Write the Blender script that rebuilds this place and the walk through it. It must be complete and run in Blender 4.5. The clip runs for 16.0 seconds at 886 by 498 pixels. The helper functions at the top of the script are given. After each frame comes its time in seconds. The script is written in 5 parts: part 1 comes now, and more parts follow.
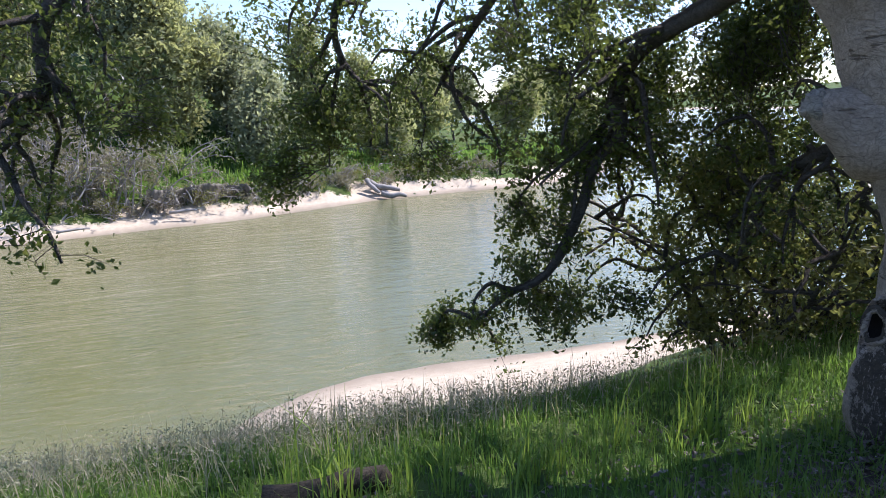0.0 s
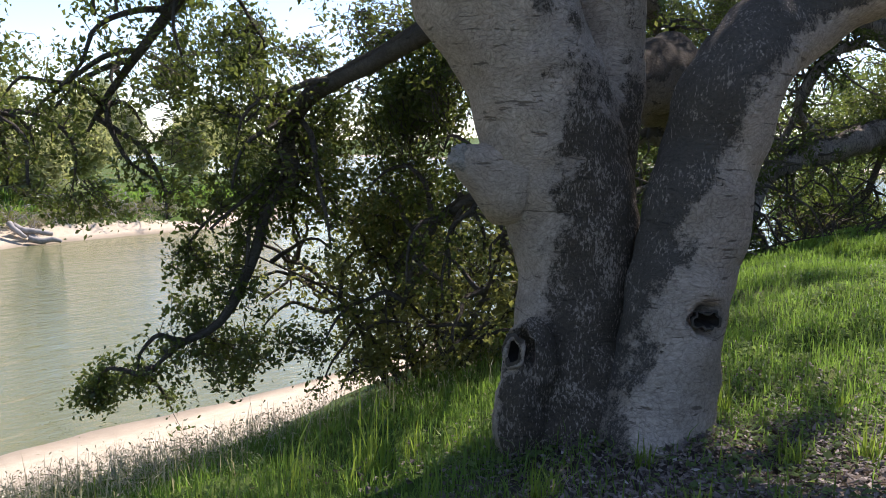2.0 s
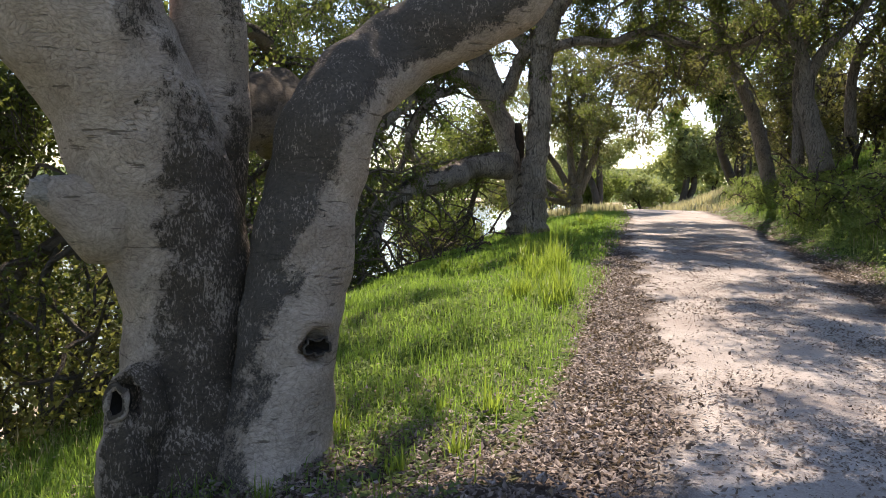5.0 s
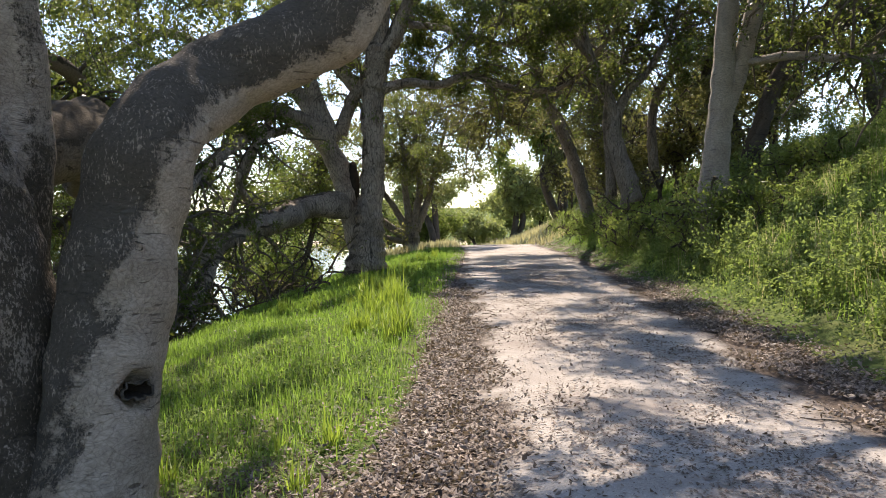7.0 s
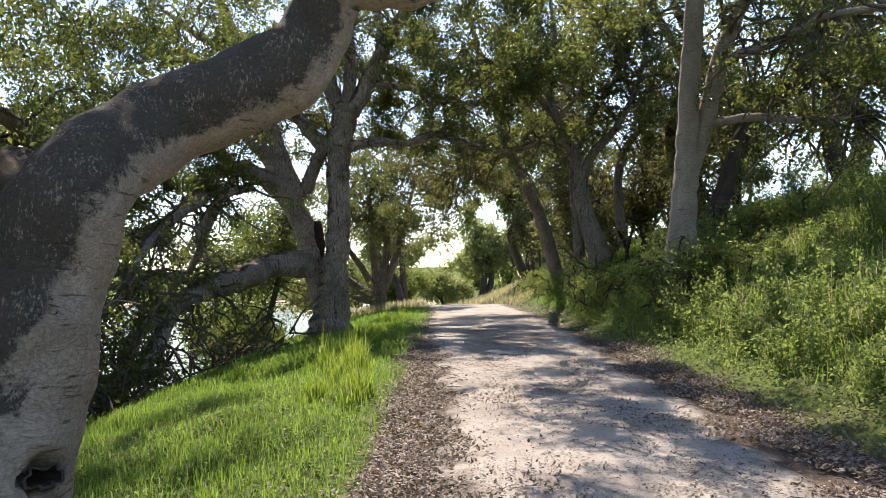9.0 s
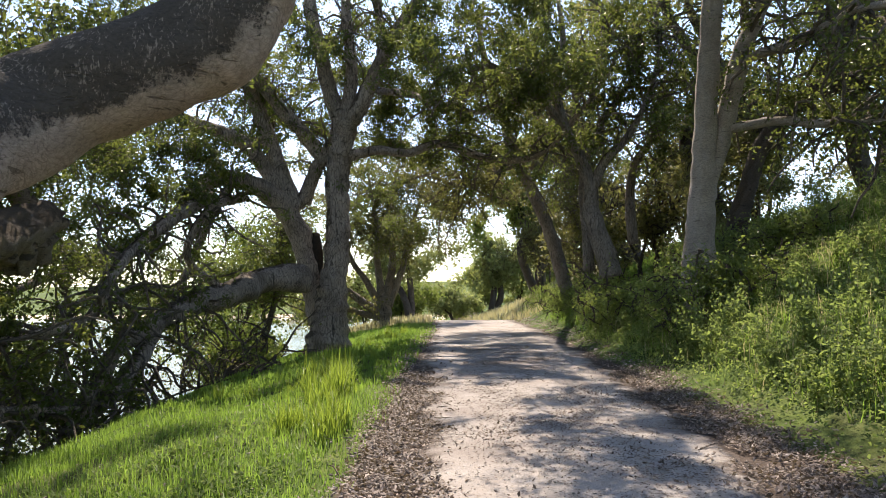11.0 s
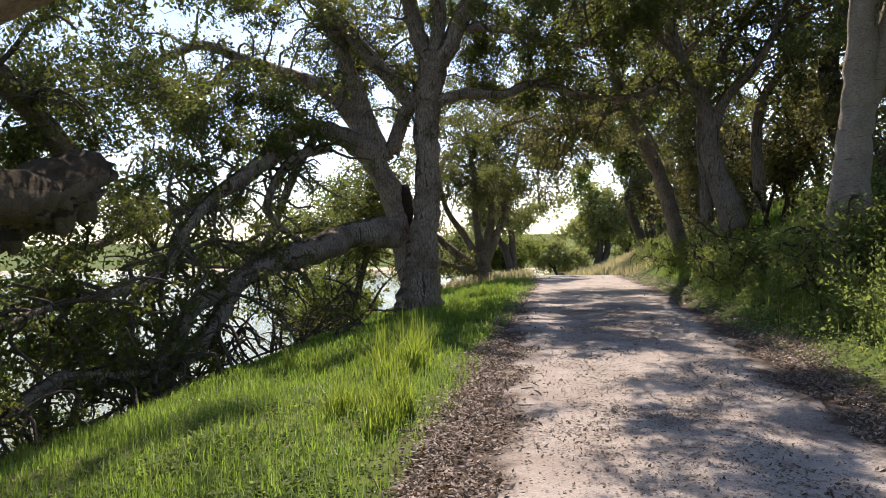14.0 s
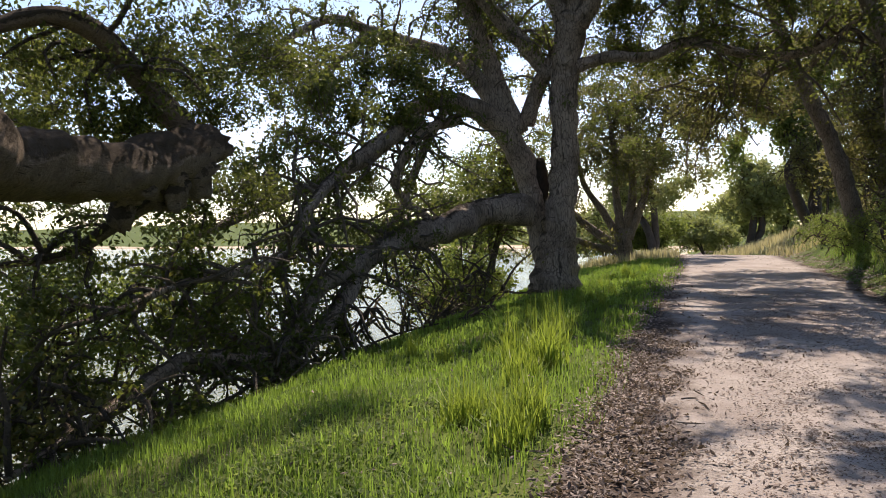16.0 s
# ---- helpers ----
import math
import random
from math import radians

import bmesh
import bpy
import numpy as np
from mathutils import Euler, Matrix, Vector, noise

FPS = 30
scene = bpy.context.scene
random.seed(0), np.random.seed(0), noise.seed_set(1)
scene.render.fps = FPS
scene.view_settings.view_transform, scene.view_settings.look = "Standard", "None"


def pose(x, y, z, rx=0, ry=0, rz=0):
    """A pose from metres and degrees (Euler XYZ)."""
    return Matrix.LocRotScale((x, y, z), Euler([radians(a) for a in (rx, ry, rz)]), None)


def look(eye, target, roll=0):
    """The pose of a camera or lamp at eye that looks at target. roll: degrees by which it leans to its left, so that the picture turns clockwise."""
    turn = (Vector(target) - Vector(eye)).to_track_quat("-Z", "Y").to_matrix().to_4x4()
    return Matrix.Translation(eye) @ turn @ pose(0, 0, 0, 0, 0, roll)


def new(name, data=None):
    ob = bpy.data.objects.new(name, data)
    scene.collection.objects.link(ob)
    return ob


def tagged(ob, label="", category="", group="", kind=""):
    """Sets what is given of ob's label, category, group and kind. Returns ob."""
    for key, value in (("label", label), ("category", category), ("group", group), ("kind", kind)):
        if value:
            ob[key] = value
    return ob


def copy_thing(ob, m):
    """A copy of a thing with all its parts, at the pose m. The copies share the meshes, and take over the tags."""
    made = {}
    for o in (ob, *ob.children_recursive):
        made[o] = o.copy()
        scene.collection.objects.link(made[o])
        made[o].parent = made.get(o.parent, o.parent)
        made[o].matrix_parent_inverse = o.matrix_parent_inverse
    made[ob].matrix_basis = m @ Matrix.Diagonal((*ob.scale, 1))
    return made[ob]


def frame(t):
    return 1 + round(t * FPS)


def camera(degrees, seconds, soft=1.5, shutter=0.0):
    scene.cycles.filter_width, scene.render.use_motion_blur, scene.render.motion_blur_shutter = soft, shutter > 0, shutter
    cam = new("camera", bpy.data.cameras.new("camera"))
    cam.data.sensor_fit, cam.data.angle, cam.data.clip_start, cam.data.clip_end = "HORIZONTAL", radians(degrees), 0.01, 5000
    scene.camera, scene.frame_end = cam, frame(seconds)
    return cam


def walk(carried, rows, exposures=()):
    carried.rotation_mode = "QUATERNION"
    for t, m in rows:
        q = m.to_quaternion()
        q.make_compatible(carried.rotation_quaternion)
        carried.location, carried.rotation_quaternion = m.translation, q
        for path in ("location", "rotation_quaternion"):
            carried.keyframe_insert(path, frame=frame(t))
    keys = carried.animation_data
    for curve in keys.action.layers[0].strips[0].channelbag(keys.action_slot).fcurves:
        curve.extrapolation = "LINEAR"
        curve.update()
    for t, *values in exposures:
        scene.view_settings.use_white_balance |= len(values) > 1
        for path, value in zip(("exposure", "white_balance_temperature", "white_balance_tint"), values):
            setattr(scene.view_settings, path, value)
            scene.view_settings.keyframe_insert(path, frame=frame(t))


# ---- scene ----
from mathutils.bvhtree import BVHTree

cam = camera(63.3, 16.0, soft=0.85)
PATH = [
    (0, (0.144, 1.358, 1.513), (-1.728, 1.945, 1.127), -2.1),
    (0.5, (0.145, 1.381, 1.512), (-1.648, 2.185, 1.14), -1.3),
    (1, (0.146, 1.4, 1.514), (-1.545, 2.411, 1.168), -0.5),
    (1.5, (0.156, 1.416, 1.522), (-1.419, 2.608, 1.207), 0.1),
    (2, (0.163, 1.435, 1.521), (-1.291, 2.779, 1.24), 0.5),
    (2.5, (0.175, 1.461, 1.528), (-1.156, 2.932, 1.272), 0.7),
    (3, (0.207, 1.499, 1.531), (-1.001, 3.075, 1.292), 0.8),
    (3.5, (0.233, 1.519, 1.532), (-0.839, 3.193, 1.306), 0.7),
    (4, (0.26, 1.54, 1.532), (-0.669, 3.298, 1.317), 0.8),
    (4.5, (0.287, 1.563, 1.533), (-0.5, 3.391, 1.332), 0.7),
    (5, (0.323, 1.572, 1.538), (-0.33, 3.454, 1.351), 0.8),
    (5.2, (0.331, 1.576, 1.535), (-0.27, 3.475, 1.355), 0.8),
    (7.3, (0.372, 1.601, 1.414), (0.182, 3.591, 1.369), -1.3),
    (7.5, (0.373, 1.588, 1.409), (0.2, 3.581, 1.383), -1.5),
    (8, (0.36, 1.6, 1.426), (0.214, 3.595, 1.442), -1.6),
    (8.5, (0.342, 1.766, 1.428), (0.208, 3.761, 1.481), -1.2),
    (9, (0.4, 2.018, 1.435), (0.264, 4.011, 1.527), -0.9),
    (9.5, (0.458, 2.271, 1.435), (0.324, 4.263, 1.557), -0.7),
    (9.7, (0.451, 2.351, 1.432), (0.321, 4.343, 1.563), -0.4),
    (11.8, (0.716, 3.482, 1.483), (0.51, 5.468, 1.614), -0.8),
    (12, (0.725, 3.56, 1.482), (0.509, 5.544, 1.6), -0.8),
    (12.5, (0.705, 3.875, 1.5), (0.461, 5.858, 1.589), -0.9),
    (13, (0.679, 4.11, 1.495), (0.386, 6.088, 1.55), -1.0),
    (13.5, (0.691, 4.427, 1.498), (0.325, 6.393, 1.525), -0.9),
    (14, (0.678, 4.716, 1.525), (0.219, 6.662, 1.53), -0.9),
    (14.5, (0.573, 5.033, 1.519), (0.013, 6.953, 1.505), -0.9),
    (15, (0.455, 5.27, 1.523), (-0.202, 7.158, 1.496), -0.9),
    (15.5, (0.398, 5.543, 1.507), (-0.346, 7.399, 1.466), -0.9),
    (16, (0.374, 5.82, 1.534), (-0.441, 7.647, 1.483), -0.9),
]
EXPOSURES = [(0.0, 0.8, 5700, 21), (1.0, 0.76, 5900, 20), (2.0, 0.88, 6350, 19), (3.5, 1.12, 7050, 23), (5.0, 1.2, 7350, 19), (9.0, 1.18, 7300, 15), (13.0, 0.98, 7300, 19), (14.0, 0.85, 7350, 21), (16.0, 0.65, 7400, 22)]
walk(cam, [(t, look(eye, target, roll)) for t, eye, target, roll in PATH], EXPOSURES)

# ---------------------------------------------------------------- world, sun
SUN_EL, SUN_AZ = radians(52), radians(-15)   # azimuth from +y, towards +x
world = bpy.data.worlds.new("sky")
scene.world = world
world.use_nodes = True
wn = world.node_tree
sky = wn.nodes.new("ShaderNodeTexSky")
sky.sky_type, sky.sun_disc = "NISHITA", False
sky.sun_elevation, sky.sun_rotation = SUN_EL, SUN_AZ
sky.air_density, sky.dust_density, sky.ozone_density = 1.0, 0.25, 3.0
wn.links.new(sky.outputs[0], wn.nodes["Background"].inputs[0])
wn.nodes["Background"].inputs[1].default_value = 0.15
sun = new("sun", bpy.data.lights.new("sun", "SUN"))
sun.data.energy, sun.data.angle, sun.data.color = 5.0, radians(0.53), (1.0, 0.95, 0.86)
to_sun = Vector((math.sin(SUN_AZ) * math.cos(SUN_EL), math.cos(SUN_AZ) * math.cos(SUN_EL), math.sin(SUN_EL)))
sun.matrix_world = look(to_sun * 60, (0, 0, 0))

rng = np.random.default_rng(7)
WATER = -4.2


# ---------------------------------------------------------------- materials
class Nodes:
    """A short way to write node trees."""

    def __init__(self, name):
        self.mat = bpy.data.materials.new(name)
        self.mat.use_nodes = True
        self.tree = self.mat.node_tree
        self.out = self.tree.nodes["Material Output"]
        self.bsdf = self.tree.nodes["Principled BSDF"]

    def put(self, kind, values=(), **props):
        n = self.tree.nodes.new(kind)
        if "data_type" in props:
            n.data_type = props["data_type"]
        if "blend_type" in props:
            n.blend_type = props["blend_type"]
        if "operation" in props:
            n.operation = props["operation"]
        if "feature" in props:
            n.feature = props["feature"]
        if "attribute_name" in props:
            n.attribute_name = props["attribute_name"]
        for slot, value in dict(values).items():
            if isinstance(value, bpy.types.NodeSocket):
                self.tree.links.new(value, n.inputs[slot])
            else:
                n.inputs[slot].default_value = value
        return n

    def link(self, a, b):
        self.tree.links.new(a, b)

    def coords(self, which="Object"):
        return self.put("ShaderNodeTexCoord").outputs[which]

    def noise(self, scale, detail=5.0, rough=0.55, vec=None, distortion=0.0):
        n = self.put("ShaderNodeTexNoise", {"Scale": scale, "Detail": detail, "Roughness": rough, "Distortion": distortion})
        self.link(vec or self.coords(), n.inputs["Vector"])
        return n.outputs["Fac"]

    def ramp(self, fac, stops):
        n = self.put("ShaderNodeValToRGB", {"Fac": fac})
        while len(n.color_ramp.elements) < len(stops):
            n.color_ramp.elements.new(0.5)
        for e, (at, c) in zip(n.color_ramp.elements, stops):
            e.position, e.color = at, (*c, 1) if len(c) == 3 else c
        return n.outputs["Color"]

    def math(self, op, a, b=0.0, clamp=False):
        n = self.put("ShaderNodeMath", {0: a, 1: b}, operation=op)
        n.use_clamp = clamp
        return n.outputs[0]

    def mix(self, fac, a, b, blend="MIX"):
        n = self.put("ShaderNodeMix", data_type="RGBA", blend_type=blend)
        for slot, value in ((0, fac), (6, a), (7, b)):
            if isinstance(value, bpy.types.NodeSocket):
                self.link(value, n.inputs[slot])
            else:
                n.inputs[slot].default_value = value if slot == 0 else (*value, 1)
        return n.outputs[2]

    def bump(self, height, strength, distance=0.05, normal=None):
        n = self.put("ShaderNodeBump", {"Height": height, "Strength": strength, "Distance": distance})
        if normal:
            self.link(normal, n.inputs["Normal"])
        return n.outputs["Normal"]

    def finish(self, color, rough=0.8, normal=None, spec=0.3):
        for slot, value in (("Base Color", color), ("Roughness", rough), ("Specular IOR Level", spec)):
            if isinstance(value, bpy.types.NodeSocket):
                self.link(value, self.bsdf.inputs[slot])
            else:
                self.bsdf.inputs[slot].default_value = (*value, 1) if slot == "Base Color" and len(value) == 3 else value
        if normal:
            self.link(normal, self.bsdf.inputs["Normal"])
        return self.mat


def leaf_material(name, dark, light, sheer=0.35, rough=0.45, odd=None):
    """Leaves: each island its own shade; light shines through."""
    n = Nodes(name)
    rand = n.put("ShaderNodeNewGeometry").outputs["Random Per Island"]
    stops = [(0.0, dark), (0.85, light)]
    if odd:
        stops += [(0.95, light), (1.0, odd)]
    col = n.ramp(rand, stops)
    col = n.mix(n.math("MULTIPLY", n.noise(0.7, 3), 0.7), col, dark)
    n.link(col, n.bsdf.inputs["Base Color"])
    n.bsdf.inputs["Roughness"].default_value = rough
    n.bsdf.inputs["Specular IOR Level"].default_value = 0.25
    bright = n.mix(0.5, col, (light[0] * 1.6, light[1] * 1.6, light[2] * 0.9))
    tr = n.put("ShaderNodeBsdfTranslucent", {"Color": bright})
    mixer = n.put("ShaderNodeMixShader", {0: sheer, 1: n.bsdf.outputs[0], 2: tr.outputs[0]})
    n.link(mixer.outputs[0], n.out.inputs["Surface"])
    return n.mat


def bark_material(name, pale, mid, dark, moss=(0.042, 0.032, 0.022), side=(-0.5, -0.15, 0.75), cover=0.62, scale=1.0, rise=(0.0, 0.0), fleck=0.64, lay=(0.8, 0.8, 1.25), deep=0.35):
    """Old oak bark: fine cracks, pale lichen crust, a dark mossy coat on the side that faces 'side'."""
    n = Nodes(name)
    vec = n.coords()
    stretch = n.put("ShaderNodeMapping", {"Vector": vec, "Scale": lay}).outputs[0]
    warp = n.put("ShaderNodeTexNoise", {"Vector": vec, "Scale": 3.0 * scale, "Detail": 3.0}).outputs["Color"]
    stretch = n.put("ShaderNodeVectorMath", {0: stretch, 1: n.put("ShaderNodeVectorMath", {0: warp, 1: (0.25, 0.25, 0.25)}, operation="MULTIPLY").outputs[0]}, operation="ADD").outputs[0]
    plates = n.put("ShaderNodeTexVoronoi", {"Vector": stretch, "Scale": 26 * scale}, feature="DISTANCE_TO_EDGE").outputs["Distance"]
    crack = n.ramp(plates, [(0.0, (0, 0, 0)), (0.07, (1, 1, 1))])
    grain = n.noise(42 * scale, 6, 0.7, stretch)
    patch = n.noise(2.6 * scale, 6, 0.65, vec)
    speck = n.math("ADD", n.math("MULTIPLY", n.noise(58 * scale, 5, 0.75, n.put("ShaderNodeMapping", {"Vector": vec, "Scale": (1.0, 1.0, 0.45)}).outputs[0]), 0.75), n.math("MULTIPLY", n.noise(5 * scale, 3, 0.5, vec), 0.25))
    base = n.ramp(patch, [(0.33, mid), (0.55, pale), (0.8, tuple(min(1, 1.12 * c) for c in pale))])
    base = n.mix(n.math("MULTIPLY", n.math("SUBTRACT", 1.0, crack), deep), base, dark)
    base = n.mix(n.ramp(grain, [(0.35, (0.5,) * 3), (0.6, (0.0,) * 3)]), base, dark)
    thin = n.put("ShaderNodeMapping", {"Vector": vec, "Scale": (4.0, 4.0, 30.0) if lay[2] > 0.5 else (14.0, 14.0, 1.6)}).outputs[0]
    scratch = n.noise(1.0 * scale, 3, 0.6, thin, 0.25)
    scratch = n.ramp(scratch, [(0.635, (0, 0, 0)), (0.675, (1, 1, 1))])
    base = n.mix(n.math("MULTIPLY", scratch, 0.7), base, dark)
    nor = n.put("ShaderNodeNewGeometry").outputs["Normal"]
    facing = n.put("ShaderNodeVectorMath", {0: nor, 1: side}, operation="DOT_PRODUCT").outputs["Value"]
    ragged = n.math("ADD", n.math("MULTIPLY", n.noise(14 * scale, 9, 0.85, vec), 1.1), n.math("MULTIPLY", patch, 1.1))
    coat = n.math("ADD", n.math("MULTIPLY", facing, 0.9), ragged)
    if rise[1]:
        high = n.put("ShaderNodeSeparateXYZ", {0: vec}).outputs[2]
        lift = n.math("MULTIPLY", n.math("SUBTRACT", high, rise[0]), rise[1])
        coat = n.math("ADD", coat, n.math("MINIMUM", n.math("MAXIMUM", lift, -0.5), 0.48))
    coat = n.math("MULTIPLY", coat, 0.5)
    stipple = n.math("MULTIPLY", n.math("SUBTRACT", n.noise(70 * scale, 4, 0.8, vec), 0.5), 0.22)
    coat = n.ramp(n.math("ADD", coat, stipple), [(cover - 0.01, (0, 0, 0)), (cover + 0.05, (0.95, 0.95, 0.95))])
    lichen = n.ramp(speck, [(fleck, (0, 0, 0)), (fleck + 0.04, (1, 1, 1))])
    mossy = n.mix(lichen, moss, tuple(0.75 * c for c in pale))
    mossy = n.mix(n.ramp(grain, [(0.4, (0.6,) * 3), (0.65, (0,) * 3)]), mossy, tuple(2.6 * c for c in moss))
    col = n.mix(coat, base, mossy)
    h = n.math("ADD", n.math("MULTIPLY", crack, deep * 0.5), n.math("ADD", grain, n.math("MULTIPLY", coat, 0.5)))
    h = n.math("SUBTRACT", h, n.math("MULTIPLY", scratch, 0.8))
    return n.finish(col, 0.9, n.bump(h, 0.9, 0.03 / scale), 0.15)


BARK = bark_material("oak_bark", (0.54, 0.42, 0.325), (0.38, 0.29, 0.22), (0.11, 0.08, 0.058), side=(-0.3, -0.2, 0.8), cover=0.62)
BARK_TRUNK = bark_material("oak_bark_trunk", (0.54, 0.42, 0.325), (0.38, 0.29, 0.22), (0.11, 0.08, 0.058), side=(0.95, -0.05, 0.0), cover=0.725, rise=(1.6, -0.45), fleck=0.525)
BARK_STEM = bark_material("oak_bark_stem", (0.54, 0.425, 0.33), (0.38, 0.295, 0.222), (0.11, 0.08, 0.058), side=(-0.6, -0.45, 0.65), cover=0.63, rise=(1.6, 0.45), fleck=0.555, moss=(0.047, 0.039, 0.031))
BARK_PALE = bark_material("oak_bark_pale", (0.54, 0.42, 0.325), (0.38, 0.29, 0.22), (0.11, 0.08, 0.058), cover=0.95)
# rear limb: real moss, plus the crown's shade put into a darker bark colour
BARK_REAR_SHADED = bark_material("oak_bark_rear_shaded", (0.27, 0.21, 0.155), (0.17, 0.13, 0.095), (0.045, 0.035, 0.027), side=(-0.2, -0.2, 0.85), cover=0.49)
BARK_SMOOTH = bark_material("smooth_grey_bark", (0.44, 0.375, 0.31), (0.31, 0.26, 0.215), (0.09, 0.075, 0.06), cover=0.92, scale=0.8)
BARK_BROWN = bark_material("oak_bark_brown", (0.45, 0.365, 0.295), (0.21, 0.165, 0.132), (0.045, 0.036, 0.029), cover=0.8, scale=0.5, lay=(1.0, 1.0, 0.3), deep=0.8)
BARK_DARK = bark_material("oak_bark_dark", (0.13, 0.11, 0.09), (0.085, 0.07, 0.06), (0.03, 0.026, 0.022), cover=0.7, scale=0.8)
BARK_GROVE = bark_material("grove_bark", (0.30, 0.255, 0.21), (0.19, 0.155, 0.125), (0.04, 0.032, 0.026), cover=0.85, scale=0.6, lay=(1.0, 1.0, 0.3), deep=0.7)
BARK_TWIG = bark_material("twig_bark", (0.20, 0.165, 0.13), (0.12, 0.098, 0.078), (0.035, 0.03, 0.025), cover=0.8, scale=0.8)
LEAF = leaf_material("oak_leaves", (0.042, 0.06, 0.018), (0.14, 0.165, 0.05), 0.5, 0.34, (0.26, 0.20, 0.07))
LEAF_BROWN = leaf_material("oak_leaves_olive", (0.075, 0.08, 0.03), (0.20, 0.195, 0.085), 0.48, 0.42, (0.21, 0.13, 0.07))
LEAF_FRESH = leaf_material("fresh_leaves", (0.075, 0.11, 0.03), (0.20, 0.25, 0.075), 0.48, 0.5)
# distance haze is mixed into the next three leaf colours, paler than near foliage
LEAF_FAR = leaf_material("hazed_far_leaves", (0.14, 0.175, 0.075), (0.31, 0.335, 0.15), 0.42, 0.6)
LEAF_PINE = leaf_material("hazed_pine_needles", (0.20, 0.22, 0.145), (0.38, 0.39, 0.27), 0.58, 0.6)
LEAF_HAZE = leaf_material("hazed_far_bank_leaves", (0.19, 0.205, 0.105), (0.39, 0.39, 0.21), 0.58, 0.6)
LEAF_SCRUB = leaf_material("scrub_leaves", (0.085, 0.095, 0.032), (0.25, 0.25, 0.09), 0.52, 0.42, (0.21, 0.14, 0.07))
SHRUB_GREY = leaf_material("grey_shrub_leaves", (0.17, 0.15, 0.10), (0.33, 0.30, 0.20), 0.3, 0.7)
NETTLE = leaf_material("nettle_leaves", (0.07, 0.105, 0.04), (0.22, 0.28, 0.10), 0.52, 0.85)
GRASS = leaf_material("grass_blades", (0.065, 0.11, 0.026), (0.19, 0.30, 0.068), 0.6, 0.5)
GRASS_TALL = leaf_material("tall_grass_blades", (0.115, 0.17, 0.03), (0.25, 0.33, 0.065), 0.52, 0.45)
GRASS_DRY = leaf_material("dry_grass_stems", (0.26, 0.235, 0.16), (0.46, 0.41, 0.28), 0.4, 0.7, (0.30, 0.22, 0.25))
LITTER = leaf_material("fallen_leaves", (0.045, 0.033, 0.028), (0.34, 0.26, 0.215), 0.1, 0.6, (0.60, 0.51, 0.44))

CRUMBS = leaf_material("leaf_crumbs", (0.075, 0.055, 0.044), (0.30, 0.235, 0.195), 0.05, 0.8, (0.48, 0.42, 0.36))


def ground_material():
    n = Nodes("ground_soil_and_grass")
    vec = n.coords()
    zone = n.put("ShaderNodeAttribute", attribute_name="zone").outputs["Color"]
    sep = n.put("ShaderNodeSeparateColor", {"Color": zone})
    big, small, fine = n.noise(0.35, 5), n.noise(3.5, 6, 0.65), n.noise(38, 4, 0.7)
    green = n.ramp(small, [(0.3, (0.03, 0.05, 0.012)), (0.55, (0.07, 0.11, 0.02)), (0.75, (0.12, 0.145, 0.04))])
    green = n.mix(n.ramp(big, [(0.45, (0, 0, 0)), (0.7, (0.5, 0.5, 0.5))]), green, (0.13, 0.11, 0.06))
    soil = n.ramp(n.math("ADD", n.math("MULTIPLY", small, 0.5), n.math("MULTIPLY", fine, 0.5)), [(0.3, (0.028, 0.021, 0.017)), (0.5, (0.075, 0.057, 0.046)), (0.72, (0.15, 0.117, 0.094))])
    sand = n.ramp(n.math("ADD", n.math("MULTIPLY", small, 0.6), n.math("MULTIPLY", fine, 0.4)), [(0.3, (0.40, 0.32, 0.225)), (0.7, (0.60, 0.49, 0.36))])
    edge = n.math("MULTIPLY", n.math("SUBTRACT", small, 0.5), 0.9)
    high = n.math("ADD", n.put("ShaderNodeSeparateXYZ", {0: vec}).outputs[2], n.math("MULTIPLY", big, 0.2))
    wet = n.ramp(n.math("ADD", high, 4.6), [(0.42, (1, 1, 1)), (0.72, (0, 0, 0))])
    sand = n.mix(wet, sand, (0.17, 0.135, 0.095))
    soilness = n.ramp(n.math("ADD", sep.outputs[0], edge), [(0.42, (0, 0, 0)), (0.58, (1, 1, 1))])
    sandness = n.ramp(n.math("ADD", sep.outputs[1], edge), [(0.45, (0, 0, 0)), (0.55, (1, 1, 1))])
    col = n.mix(sandness, n.mix(soilness, green, soil), sand)
    h = n.math("ADD", n.math("MULTIPLY", small, 0.6), fine)
    return n.finish(col, 0.95, n.bump(h, 0.6, 0.03), 0.1)


